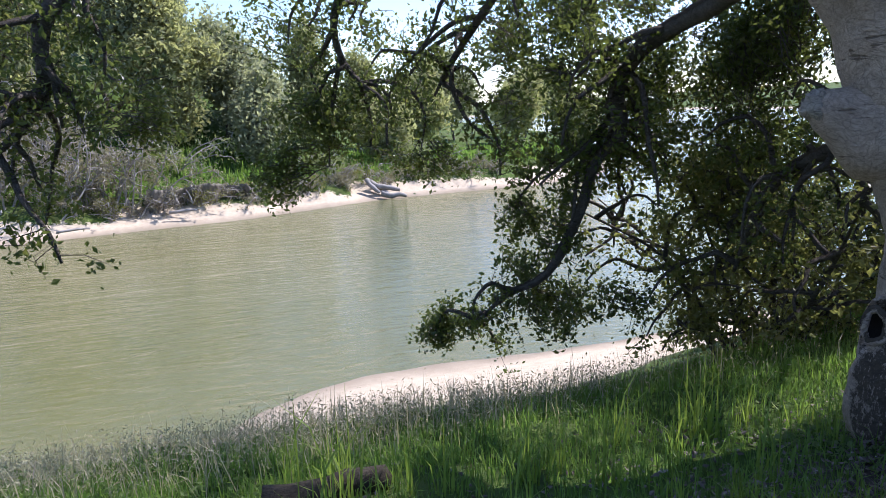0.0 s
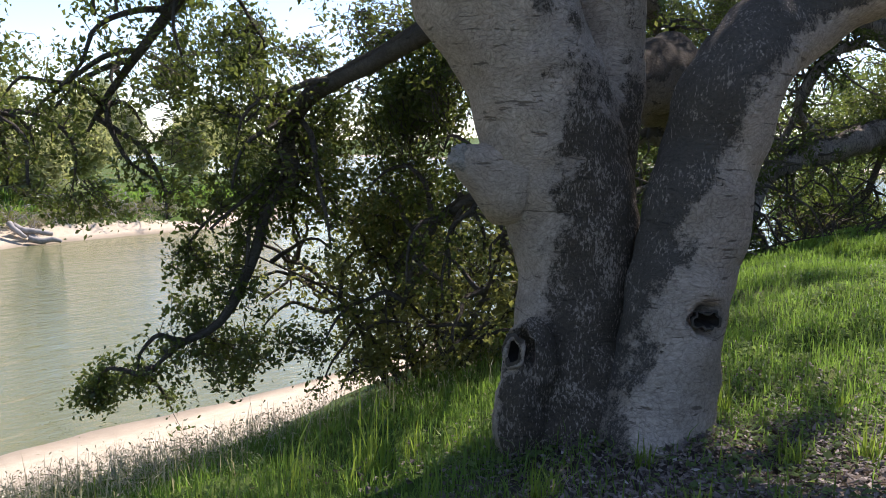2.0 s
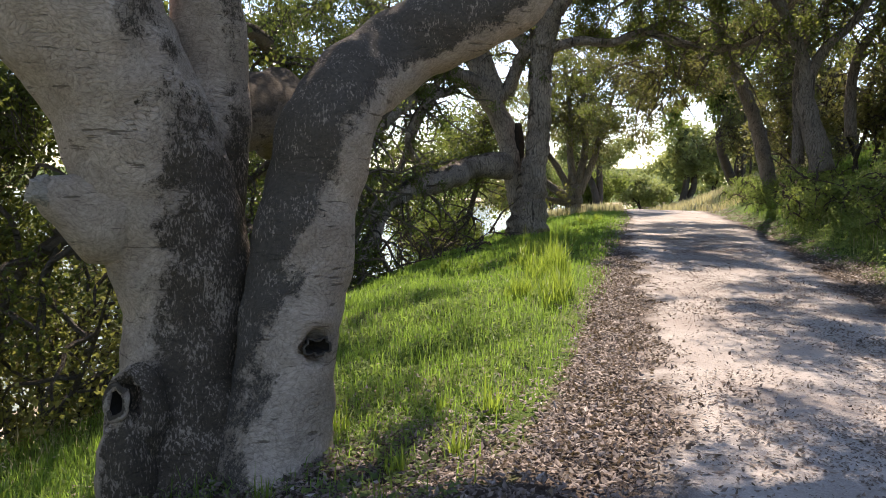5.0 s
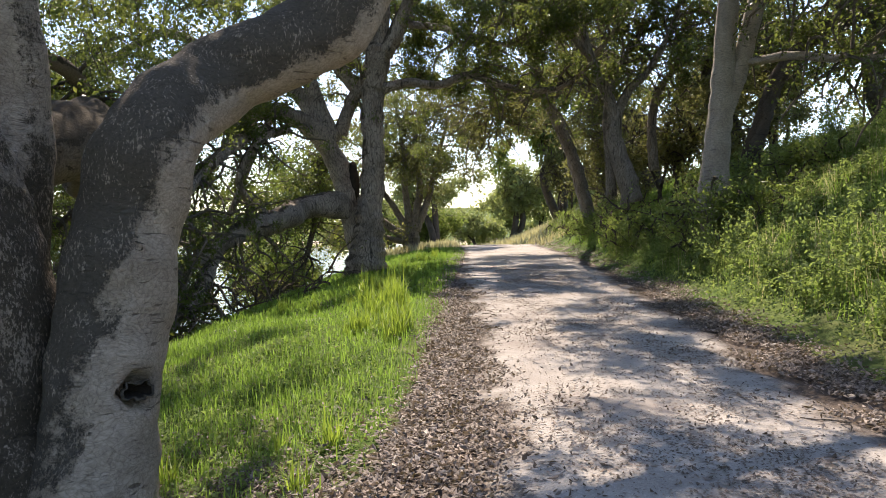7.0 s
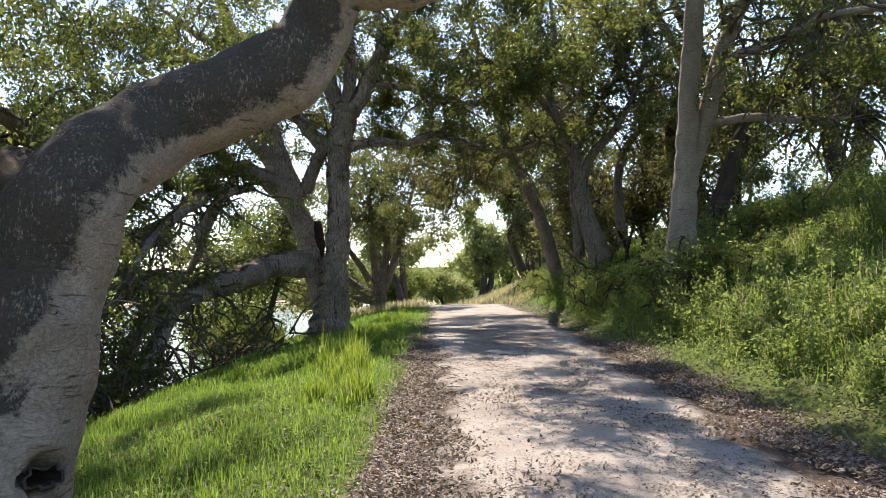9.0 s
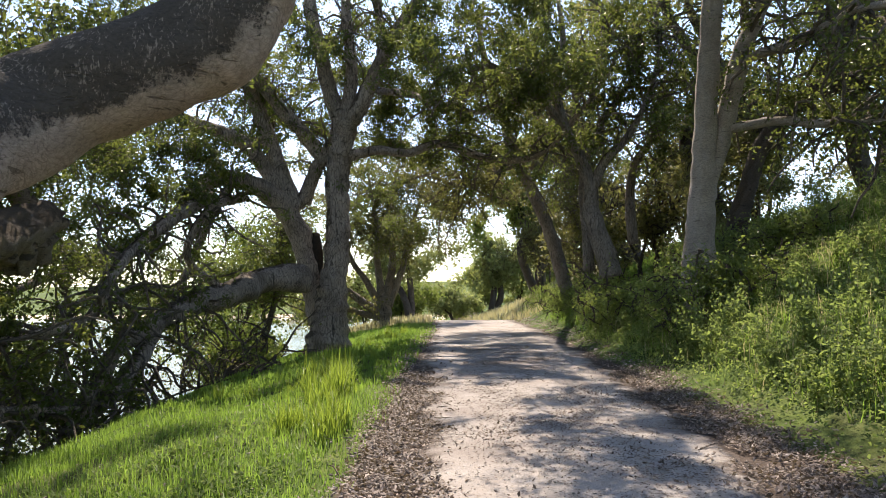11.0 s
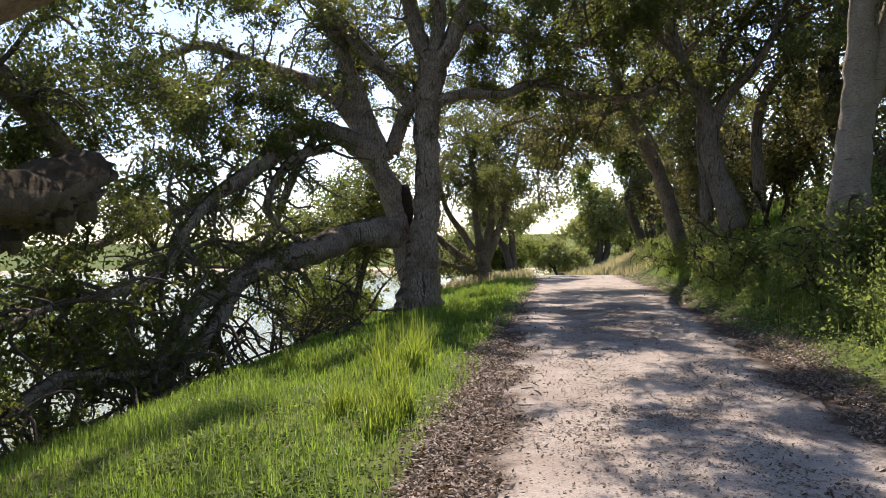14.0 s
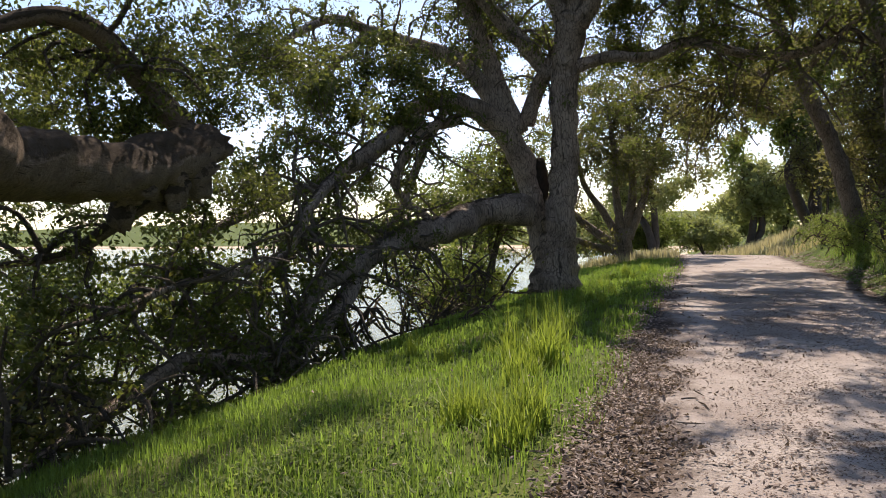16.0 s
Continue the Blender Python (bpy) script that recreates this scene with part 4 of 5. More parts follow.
T4 = [
    ("trunk", [(3.42, 32.72, 0.14), (3.31, 32.75, 0.91), (3.15, 32.77, 1.58), (2.40, 32.69, 4.28), (1.44, 32.43, 6.53), (0.71, 31.53, 8.37), (0.12, 30.52, 10.07), (-0.29, 28.83, 11.77)], [0.4, 0.36, 0.3, 0.27, 0.23, 0.18, 0.14, 0.07]),
    ("trunk", [(4.20, 34.64, -0.08), (4.21, 34.67, 2.05), (4.20, 34.60, 3.71), (4.16, 34.34, 6.05), (4.28, 33.80, 8.77)], [0.28, 0.25, 0.22, 0.2, 0.1]),
    ("limb", [(1.55, 32.44, 6.41), (2.53, 31.59, 7.87), (2.30, 30.58, 9.76)], [0.14, 0.12, 0.06]),
    ("limb", [(1.34, 32.37, 6.86), (-0.09, 31.47, 6.20), (-1.33, 30.48, 5.65)], [0.09, 0.07, 0.03]),
]
tree("arching_oak", "grey oak leaning out over the trail", (3.2, 32.6, 1.2), T4, BARK_GROVE, LEAF_BROWN, 16, side=230, side_len=2.2, clusters=900, per=24, leaf_size=0.105, spread_r=0.2, reach=0.9, twig_r=0.01, twig_bark=BARK_TWIG, blobs=[((1.5, 32, 7.0), (4.5, 3.5, 2.6), 240), ((4.5, 34, 4.5), (3.0, 3, 2.2), 160)])
T3 = [
    ("trunk", [(-5.86, 41.26, -0.31), (-5.86, 41.29, 0.43), (-5.79, 41.32, 1.47)], [0.6, 0.45, 0.36]),
    ("stem", [(-6.00, 41.27, 0.88), (-6.71, 41.14, 2.23), (-7.61, 40.47, 3.85), (-7.81, 39.55, 6.40)], [0.24, 0.18, 0.13, 0.07]),
    ("stem", [(-5.91, 41.29, 1.17), (-6.17, 41.21, 3.26), (-6.13, 40.65, 5.30), (-6.35, 39.64, 7.81)], [0.24, 0.18, 0.13, 0.07]),
    ("stem", [(-5.73, 41.32, 1.32), (-5.37, 41.33, 3.55), (-5.54, 40.73, 5.59), (-4.92, 39.85, 8.08)], [0.24, 0.19, 0.14, 0.07]),
    ("stem", [(-5.62, 41.34, 1.02), (-4.88, 41.43, 2.95), (-4.40, 40.99, 4.69), (-3.52, 40.19, 7.21)], [0.24, 0.18, 0.13, 0.07]),
    ("stem", [(-6.09, 41.25, 0.58), (-7.31, 41.02, 1.49), (-8.07, 40.43, 2.24), (-9.01, 39.52, 3.54)], [0.24, 0.2, 0.15, 0.1]),
    ("stem", [(-6.15, 41.24, 0.43), (-7.02, 41.07, 0.60), (-7.80, 40.50, 0.92), (-9.04, 39.57, 1.52)], [0.2, 0.17, 0.14, 0.1]),
]
tree("fan_shaped_oak", "many-stemmed oak fanning out beside the trail", (-5.8, 41.3, 0.0), T3, BARK_GROVE, LEAF_BROWN, 17, side=110, side_len=2.6, clusters=520, per=24, leaf_size=0.15, spread_r=0.26, reach=1.0, lo=0.5, twig_r=0.014, blobs=clumps((-6.0, 40.5, 6.6), (4.0, 2.6, 2.2), 20, 1.0, 16, 9) + clumps((-4.2, 40.5, 4.6), (2.4, 2.0, 1.3), 10, 0.9, 14, 10))


# roof of leaves: trees whose stems stand outside the view
def plain_tree(name, label, base, height, lean, seed, leaf, bark=BARK_DARK, crown=(3.5, 3.5, 2.0), clusters=500, per=22, size=0.14, stems=2, group="", r=0.28, low=0.55, spread_r=0.35, branch=60):
    gen = np.random.default_rng(seed)
    b = np.array([base[0], base[1], float(land(base[0], base[1]))])
    top = b + np.array([lean[0], lean[1], height])
    limbs = []
    for s in range(stems):
        jit = gen.normal(size=(3, 3)) * height * 0.05
        e = top + gen.normal(size=3) * np.array(crown) * 0.45
        limbs.append(("trunk", [b - [0, 0, 0.3], b + (e - b) * 0.25 + jit[0], b + (e - b) * 0.55 + jit[1], b + (e - b) * 0.8 + jit[2], e], [r * 1.15, r * 0.9, r * 0.7, r * 0.45, r * 0.15]))
    c = b + (top - b) * (low + (1 - low) * 0.5)
    return tree(name, label, tuple(b), limbs, bark, leaf, seed, side=branch, side_len=max(crown) * 0.55, clusters=clusters // 2, per=per, leaf_size=size, spread_r=spread_r, reach=0.8, first_leafy=0, lo=0.45, twig_r=0.012 if size < 0.2 else 0.02, trunk_sides=10,
                blobs=[(tuple(c + gen.normal(size=3) * np.array(crown) * 0.35), tuple(np.array(crown) * gen.uniform(0.45, 0.75)), clusters // 8) for _ in range(4)], group=group)


BANK_LABEL = "leafy oak on the upper bank above the trail"
plain_tree("bank_tree", BANK_LABEL, (7.5, 27), 9, (-2, -1), 21, LEAF_BROWN, crown=(4, 4, 3), clusters=300, size=0.14, group="bank oaks")
plain_tree("bank_tree", BANK_LABEL, (6.5, 36), 9, (-2.5, -1), 22, LEAF, crown=(4, 4, 3.4), clusters=320, size=0.17, group="bank oaks")
plain_tree("bank_tree", BANK_LABEL, (10.5, 23), 8, (-1, -2), 23, LEAF, crown=(4, 4, 3), clusters=240, size=0.15, group="bank oaks")
plain_tree("bank_tree", BANK_LABEL, (6.5, 9), 9.5, (-2, 1), 24, LEAF, crown=(3.4, 3.4, 1.2), clusters=120, size=0.1, low=0.8, group="bank oaks")
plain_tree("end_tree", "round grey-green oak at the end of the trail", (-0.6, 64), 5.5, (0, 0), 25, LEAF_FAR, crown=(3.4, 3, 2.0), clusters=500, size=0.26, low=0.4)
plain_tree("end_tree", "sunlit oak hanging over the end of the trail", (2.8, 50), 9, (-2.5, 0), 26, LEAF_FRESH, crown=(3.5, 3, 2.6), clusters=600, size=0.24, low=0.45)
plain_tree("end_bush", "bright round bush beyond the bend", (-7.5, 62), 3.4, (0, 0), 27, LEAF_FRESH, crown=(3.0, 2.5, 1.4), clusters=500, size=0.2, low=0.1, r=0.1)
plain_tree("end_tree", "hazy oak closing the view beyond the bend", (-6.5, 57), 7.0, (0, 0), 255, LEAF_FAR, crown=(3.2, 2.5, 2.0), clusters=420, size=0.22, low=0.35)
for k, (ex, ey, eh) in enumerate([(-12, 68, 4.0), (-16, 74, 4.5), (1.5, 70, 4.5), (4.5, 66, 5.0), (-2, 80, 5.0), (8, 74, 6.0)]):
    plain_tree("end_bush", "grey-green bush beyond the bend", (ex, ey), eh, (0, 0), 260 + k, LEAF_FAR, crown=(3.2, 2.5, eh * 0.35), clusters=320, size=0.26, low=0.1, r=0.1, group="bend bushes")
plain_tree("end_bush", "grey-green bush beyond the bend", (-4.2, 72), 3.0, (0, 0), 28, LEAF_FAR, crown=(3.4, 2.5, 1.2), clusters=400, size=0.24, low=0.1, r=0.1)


for k, (ex, ey, eh) in enumerate([(7.0, 25.0, 4.0), (6.0, 30.0, 4.5), (9.5, 29.0, 4.5), (5.5, 40.0, 5.0), (8.5, 35.0, 5.0), (3.7, 38.0, 4.2), (4.6, 44.0, 5.0), (3.0, 47.0, 3.6), (5.3, 28.0, 3.0), (8.6, 26.5, 4.0)]):
    plain_tree("understory_tree", "dim brown-green undergrowth between the bank oaks", (ex, ey), eh, (0, 0), 280 + k, LEAF_BROWN, crown=(2.4, 2.4, eh * 0.42), clusters=260, per=20, size=0.13, stems=3, r=0.07, low=0.1, spread_r=0.2, branch=50, group="undergrowth")


# ---------------------------------------------------------------- thickets down the river side
def thicket(name, label, base, blobs, leaf, seed, stems=9, per=24, size=0.07, spread_r=0.16, tall=2.0, wide=1.4, bark=BARK_DARK, r=0.03, branch=60, group=""):
    gen = np.random.default_rng(seed)
    b = np.array([base[0], base[1], float(land(base[0], base[1]))])
    limbs = []
    for _ in range(stems):
        foot = b + np.array([*gen.normal(size=2) * wide * 0.35, 0])
        foot[2] = float(land(foot[0], foot[1])) - 0.1
        tip = foot + np.array([*gen.normal(size=2) * wide, tall * gen.uniform(0.5, 1.1)])
        mid = (foot + tip) / 2 + gen.normal(size=3) * 0.25 + [0, 0, 0.2]
        limbs.append(("stem", [foot, foot * 0.7 + mid * 0.3 + gen.normal(size=3) * 0.05, mid, tip], [r * 1.3, r, r * 0.8, r * 0.3]))
    return tree(name, label, tuple(b), limbs, bark, leaf, seed, side=branch, side_len=wide * 0.7, clusters=max(20, branch * 2), per=per, leaf_size=size, spread_r=spread_r, reach=0.4, first_leafy=0, blobs=blobs, trunk_sides=6, twig_r=0.005, category="bush", group=group)


thicket("scrub_oak", "dense dark scrub oak on the river slope", (-7.4, 8.4), [((-7.65, 7.34, -0.35), (0.9, 1.0, 1.1), 85), ((-6.98, 8.16, -0.24), (1.0, 1.0, 1.1), 75), ((-7.22, 7.83, -1.29), (0.8, 1.2, 0.5), 110), ((-7.51, 7.71, 0.45), (0.9, 0.9, 0.5), 115), ((-6.41, 8.52, -0.88), (0.7, 0.8, 0.8), 75), ((-7.40, 7.35, 1.34), (0.8, 0.8, 0.6), 80), ((-7.18, 7.54, 0.45), (0.7, 0.7, 0.6), 110), ((-7.16, 7.92, 2.24), (0.7, 0.7, 0.5), 50)], LEAF_SCRUB, 31, stems=14, tall=2.6, wide=1.5, branch=90)
thicket("scrub_oak", "twiggy olive scrub behind the oak", (-9.5, 11.5), [((-9.3, 11.5, -0.6), (1.4, 1.6, 1.0), 80)], LEAF_BROWN, 32, stems=12, tall=3.0, wide=1.7, size=0.08, branch=90)
thicket("sunlit_shrub", "yellow-green shrub glowing behind the mossy limb", (-9.3, 13.0), [((-9.3, 13.0, 0.2), (1.3, 1.4, 1.2), 260)], LEAF_FRESH, 41, stems=9, tall=2.8, wide=1.2, size=0.07)
thicket("sunlit_shrub", "yellow-green shrub glowing in the sun by the river", (-10.5, 16.5), [((-10.2, 16.8, 0.0), (1.5, 1.8, 1.3), 420)], LEAF_FRESH, 33, stems=10, tall=3.2, wide=1.4, size=0.085)
thicket("twiggy_shrub", "half-bare brown shrub under the low limbs", (-8.8, 19.5), [((-8.8, 19.5, -0.5), (1.2, 1.6, 0.7), 40)], LEAF_BROWN, 34, stems=14, tall=2.0, wide=1.5, size=0.07, branch=90, per=4)
thicket("twiggy_shrub", "half-bare brown shrub under the low limbs", (-8.2, 23.5), [((-8.2, 23.5, 0.2), (1.2, 1.6, 0.9), 40)], LEAF_BROWN, 35, stems=14, tall=2.2, wide=1.5, size=0.08, branch=90, per=4)
thicket("sunlit_shrub", "pale green shrub at the water's edge", (-9.0, 28.0), [((-9.0, 28, -0.4), (1.8, 2.0, 1.1), 300)], LEAF_FRESH, 36, stems=10, tall=2.8, wide=1.6, size=0.11)
thicket("sunlit_shrub", "pale green shrub at the water's edge", (-11.5, 35.0), [((-11.5, 35, -0.6), (2.5, 2.5, 1.5), 300)], LEAF_FRESH, 37, stems=10, tall=3.4, wide=2.0, size=0.14)
plain_tree("shore_tree", "slim dark tree at the water's edge", (-8.6, 27.5), 5.0, (0.3, 0), 38, LEAF, crown=(2.4, 2.2, 1.6), clusters=360, size=0.11, stems=1, r=0.13, low=0.4)
plain_tree("shore_tree", "green riverside tree among the oaks", (-11.0, 21.0), 6.5, (0.5, 0), 39, LEAF, crown=(2.8, 2.8, 2.2), clusters=70, size=0.1, stems=2, r=0.13, low=0.35)
plain_tree("shore_tree", "green riverside tree among the oaks", (-10.0, 33.0), 6.5, (0.5, 0), 40, LEAF_FRESH, crown=(3.2, 2.8, 2.2), clusters=460, size=0.13, stems=2, r=0.13, low=0.35)


# ---------------------------------------------------------------- far bank
def cut_bank():
    ys = np.linspace(-2.4, 3.6, 80)
    rows = np.linspace(0, 1, 9)
    gen = np.random.default_rng(5)
    v = []
    for k, y in enumerate(ys):
        x0 = float(far_shore(y)) - 2.4 + 0.25 * math.sin(y * 2.3) + 0.15 * math.sin(y * 6.1)
        top = -2.35 + 0.12 * math.sin(y * 1.9)
        fade = min(1, (k + 1) / 8, (len(ys) - k) / 8)
        for h in rows:
            over = 0.25 * math.sin(h * 3.1) - 0.2 * h
            v.append((x0 - over * 0.9 - 0.25 * h + gen.normal() * 0.05, y, -3.95 + (top + 3.95) * h * (0.35 + 0.65 * fade) + gen.normal() * 0.02))
        v.append((x0 - 2.2, y, top - 0.25))
    n = len(rows) + 1
    f = [(k * n + j, (k + 1) * n + j, (k + 1) * n + j + 1, k * n + j + 1) for k in range(len(ys) - 1) for j in range(n - 1)]
    tagged(mesh_object("cut_bank", np.array(v), f, CUT_BANK, smooth=True), "eroded grey clay bank above the far beach", "river bank", kind="structure")


cut_bank()


def log(name, label, a, b, r, seed, group="", bark=DRIFT):
    a, b = np.array(a, float), np.array(b, float)
    gen = np.random.default_rng(seed)
    m1, m2 = a + (b - a) * 0.33 + gen.normal(size=3) * 0.04 * np.linalg.norm(b - a), a + (b - a) * 0.67 + gen.normal(size=3) * 0.04 * np.linalg.norm(b - a)
    v, f = tube([a, m1, m2, b], [r, r * 0.95, r * 0.85, r * 0.6], 10, 0.2, 0.25, seed)
    tagged(mesh_object(name, v, f, bark, smooth=True), label, "log", group)


LOG = "bleached driftwood log on the far beach"
for k, (pa, pb, pr) in enumerate([
        ((-47.11, 11.22, -3.20), (-45.77, 12.21, -4.00), 0.22), ((-46.13, 11.38, -3.42), (-45.93, 12.96, -3.70), 0.2), ((-46.67, 10.95, -2.99), (-45.45, 11.47, -3.73), 0.17), ((-45.42, 11.57, -3.81), (-45.01, 13.16, -4.06), 0.18),
        ((-45.34, 5.96, -3.62), (-44.62, 7.23, -4.13), 0.16), ((-45.25, 6.95, -3.40), (-44.71, 6.55, -4.09), 0.13), ((-44.96, 7.30, -3.82), (-44.48, 8.27, -4.05), 0.12), ((-40.98, -1.13, -3.51), (-41.04, 0.32, -3.50), 0.09), ((-38.27, -6.17, -3.76), (-38.83, -4.75, -3.75), 0.07)]):
    log("driftwood_log", LOG, pa, pb, pr, 60 + k, "driftwood")
for k, (pa, pb) in enumerate([((-41.55, -0.60, -3.18), (-41.93, -0.95, -2.20)), ((-41.57, 0.11, -3.18), (-41.94, -0.19, -2.44)), ((-41.55, -0.76, -3.05), (-41.82, -0.82, -2.33))]):
    log("leaning_post", "weathered grey post leaning on the cut bank", pa, pb, 0.05, 80 + k, "bank posts")

FAR_TREE = "tall grey-green conifer on the far hillside"
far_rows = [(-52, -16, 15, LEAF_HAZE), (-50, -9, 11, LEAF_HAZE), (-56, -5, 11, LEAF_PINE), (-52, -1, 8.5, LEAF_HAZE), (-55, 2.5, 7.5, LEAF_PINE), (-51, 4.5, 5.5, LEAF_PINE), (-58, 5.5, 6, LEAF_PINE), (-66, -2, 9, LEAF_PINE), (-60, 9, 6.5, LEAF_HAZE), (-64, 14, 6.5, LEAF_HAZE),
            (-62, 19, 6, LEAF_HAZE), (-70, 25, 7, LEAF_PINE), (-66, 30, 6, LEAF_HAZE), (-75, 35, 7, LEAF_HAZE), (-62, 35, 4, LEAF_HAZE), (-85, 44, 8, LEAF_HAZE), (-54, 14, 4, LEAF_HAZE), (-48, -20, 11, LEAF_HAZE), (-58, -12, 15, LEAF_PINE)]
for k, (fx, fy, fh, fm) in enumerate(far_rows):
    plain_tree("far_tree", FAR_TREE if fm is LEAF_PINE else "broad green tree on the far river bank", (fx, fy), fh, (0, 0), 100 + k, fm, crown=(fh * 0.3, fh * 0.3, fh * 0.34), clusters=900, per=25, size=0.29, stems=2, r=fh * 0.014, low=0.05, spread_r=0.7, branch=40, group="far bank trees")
for k, (fx, fy, fh) in enumerate([(-42.5, -14, 4.2), (-42, -9.5, 5.0), (-42.5, -6.0, 4.0), (-43.0, -3.6, 2.8), (-46, -9, 4.6), (-47.5, -1.5, 1.6), (-50, 8.5, 1.2), (-52, 16, 1.4)]):
    fz = float(land(fx, fy))
    thicket("bank_shrub", "grey half-bare shrub on the far bank" if k < 5 else "low green shrub on the far bank", (fx, fy), [((fx, fy, fz + fh * 0.45), (1.6, 1.7, fh * 0.5), 80 if k < 5 else 150)], SHRUB_GREY if k < 5 else LEAF_FAR, 140 + k, stems=16 if k < 5 else 8, tall=fh * 1.25, wide=1.7, size=0.15, per=10, spread_r=0.3, branch=90 if k < 5 else 30, r=0.05, bark=DRIFT, group="far bank shrubs")
gen = np.random.default_rng(64)
for k in range(24):
    fy = -7.5 + k * 1.25 + gen.uniform(-0.5, 0.5)
    fx = float(far_shore(fy)) - gen.uniform(2.2, 3.4)
    fz, fh = float(land(fx, fy)), gen.uniform(0.45, 1.0)
    thicket("bank_brush", "low dry brown brush above the far beach", (fx, fy), [((fx, fy, fz + fh * 0.4), (0.7, 1.0, fh * 0.4), 40)], SHRUB_GREY if k % 3 else LEAF_SCRUB, 600 + k, stems=7, tall=fh, wide=0.9, size=0.11, per=9, spread_r=0.16, branch=26, r=0.03, bark=DRIFT, group="far bank brush")
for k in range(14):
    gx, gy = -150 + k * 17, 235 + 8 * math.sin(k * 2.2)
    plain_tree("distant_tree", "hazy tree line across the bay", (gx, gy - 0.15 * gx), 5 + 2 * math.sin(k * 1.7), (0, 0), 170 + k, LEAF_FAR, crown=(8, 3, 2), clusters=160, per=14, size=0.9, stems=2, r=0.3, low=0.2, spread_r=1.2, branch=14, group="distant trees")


# ---------------------------------------------------------------- wounds and burls of the great oak
def ring_shape(centre, out, radius, thick, seed, squash=1.0, n=26, m=10):
    """A rolled lip of bark round a hollow that faces 'out'."""
    out = unit(np.array(out, float))
    u = unit(np.cross(out, [0.1, 0.2, 1.0]))
    w = np.cross(u, out)
    v = []
    for i in range(n):
        a = 2 * math.pi * i / n
        d = u * math.cos(a) + w * math.sin(a) * squash
        rr = radius * (1 + 0.26 * math.sin(2 * a + seed) + 0.08 * math.sin(5 * a + seed))
        for j in range(m):
            c = 2 * math.pi * j / m
            t = thick * (1 + 0.25 * math.sin(3 * a + seed * 2))
            v.append(np.array(centre) + d * (rr + t * math.cos(c)) + out * t * 0.8 * math.sin(c))
    f = [(i * m + j, i * m + (j + 1) % m, ((i + 1) % n) * m + (j + 1) % m, ((i + 1) % n) * m + j) for i in range(n) for j in range(m)]
    return np.array(v), f


def lump(centre, radii, seed, wobble=0.18, n=20, m=14):
    v, f = [], []
    for i in range(m + 1):
        th = math.pi * i / m
        for j in range(n):
            ph = 2 * math.pi * j / n
            d = Vector((math.sin(th) * math.cos(ph), math.sin(th) * math.sin(ph), math.cos(th)))
            k = 1 + wobble * noise.noise(d * 1.9 + Vector((seed, 0, 0))) + wobble * 0.5 * noise.noise(d * 4.5 + Vector((0, seed, 0)))
            v.append(np.array(centre) + np.array(d) * np.array(radii) * k)
    f = [(i * n + j, (i + 1) * n + j, (i + 1) * n + (j + 1) % n, i * n + (j + 1) % n) for i in range(m) for j in range(n)]
    return np.array(v), f


oak = bpy.data.objects["great_oak"]
oak_base = np.array(oak.location)


def dent(host, centre, out, radius, depth):
    """Presses a hollow into a part of the oak and gives back its former surface."""
    co = np.empty(len(host.data.vertices) * 3, np.float32)
    host.data.vertices.foreach_get("co", co)
    co = co.reshape(-1, 3)
    skin = BVHTree.FromPolygons(co.tolist(), [tuple(p.vertices) for p in host.data.polygons])
    centre = np.array(skin.find_nearest(Vector(np.array(centre) - oak_base))[0]) + oak_base
    d = np.linalg.norm(co + oak_base - centre, axis=1)
    push = np.where(d < radius, depth * np.sqrt(np.clip(1 - (d / radius) ** 2, 0, 1)), 0)
    co -= unit(np.array(out, float)) * push[:, None]
    host.data.vertices.foreach_set("co", co.astype(np.float32).ravel())
    host.data.update()
    return centre, skin


def wound(name, host, centre, out, radius, thick, seed, squash=1.3, label="", depth=0.14, bark=BARK, torn=0.16):
    """A hole in the bark: a jagged bowl with a rolled lip, let into its host."""
    out = unit(np.array(out, float))
    centre, skin = dent(host, centre, out, radius * max(1, squash) * 1.35, depth * 1.8)
    u = unit(np.cross(out, [0.1, 0.2, 1.0]))
    w = np.cross(u, out)
    n, lip_v, bowl_v = 30, [], []
    steps = [1.0, 0.93, 0.8, 0.6, 0.35, 0.05]
    for i in range(n):
        a = 2 * math.pi * i / n
        jag = 1 + torn * (math.sin(2 * a + seed) + 0.6 * math.sin(5 * a + 2 * seed) + 0.45 * math.sin(9 * a + seed))
        d = (u * math.cos(a) + w * math.sin(a) * squash) * radius * jag
        rim = np.array(skin.find_nearest(Vector(np.array(centre) + d - oak_base))[0]) + oak_base
        for k in range(8):
            c = 2 * math.pi * k / 8
            lip_v.append(rim + unit(d) * thick * 0.9 * math.cos(c) + out * thick * (0.7 + 0.3 * math.sin(3 * a + seed)) * math.sin(c))
        axis = np.array(centre) - out * depth
        for q in steps:
            bowl_v.append(axis + (rim - axis) * q - out * depth * 0.6 * (q - q * q) * 2)
    lip_f = [(i * 8 + k, i * 8 + (k + 1) % 8, ((i + 1) % n) * 8 + (k + 1) % 8, ((i + 1) % n) * 8 + k) for i in range(n) for k in range(8)]
    m = len(steps)
    bowl_f = [(i * m + k, i * m + k + 1, ((i + 1) % n) * m + k + 1, ((i + 1) % n) * m + k) for i in range(n) for k in range(m - 1)]
    lip = part(name, (np.array(lip_v) - oak_base, lip_f), bark, oak, label)
    part("hollow", (np.array(bowl_v) - oak_base, bowl_f), HOLLOW, lip, "dark hollow inside the lip")


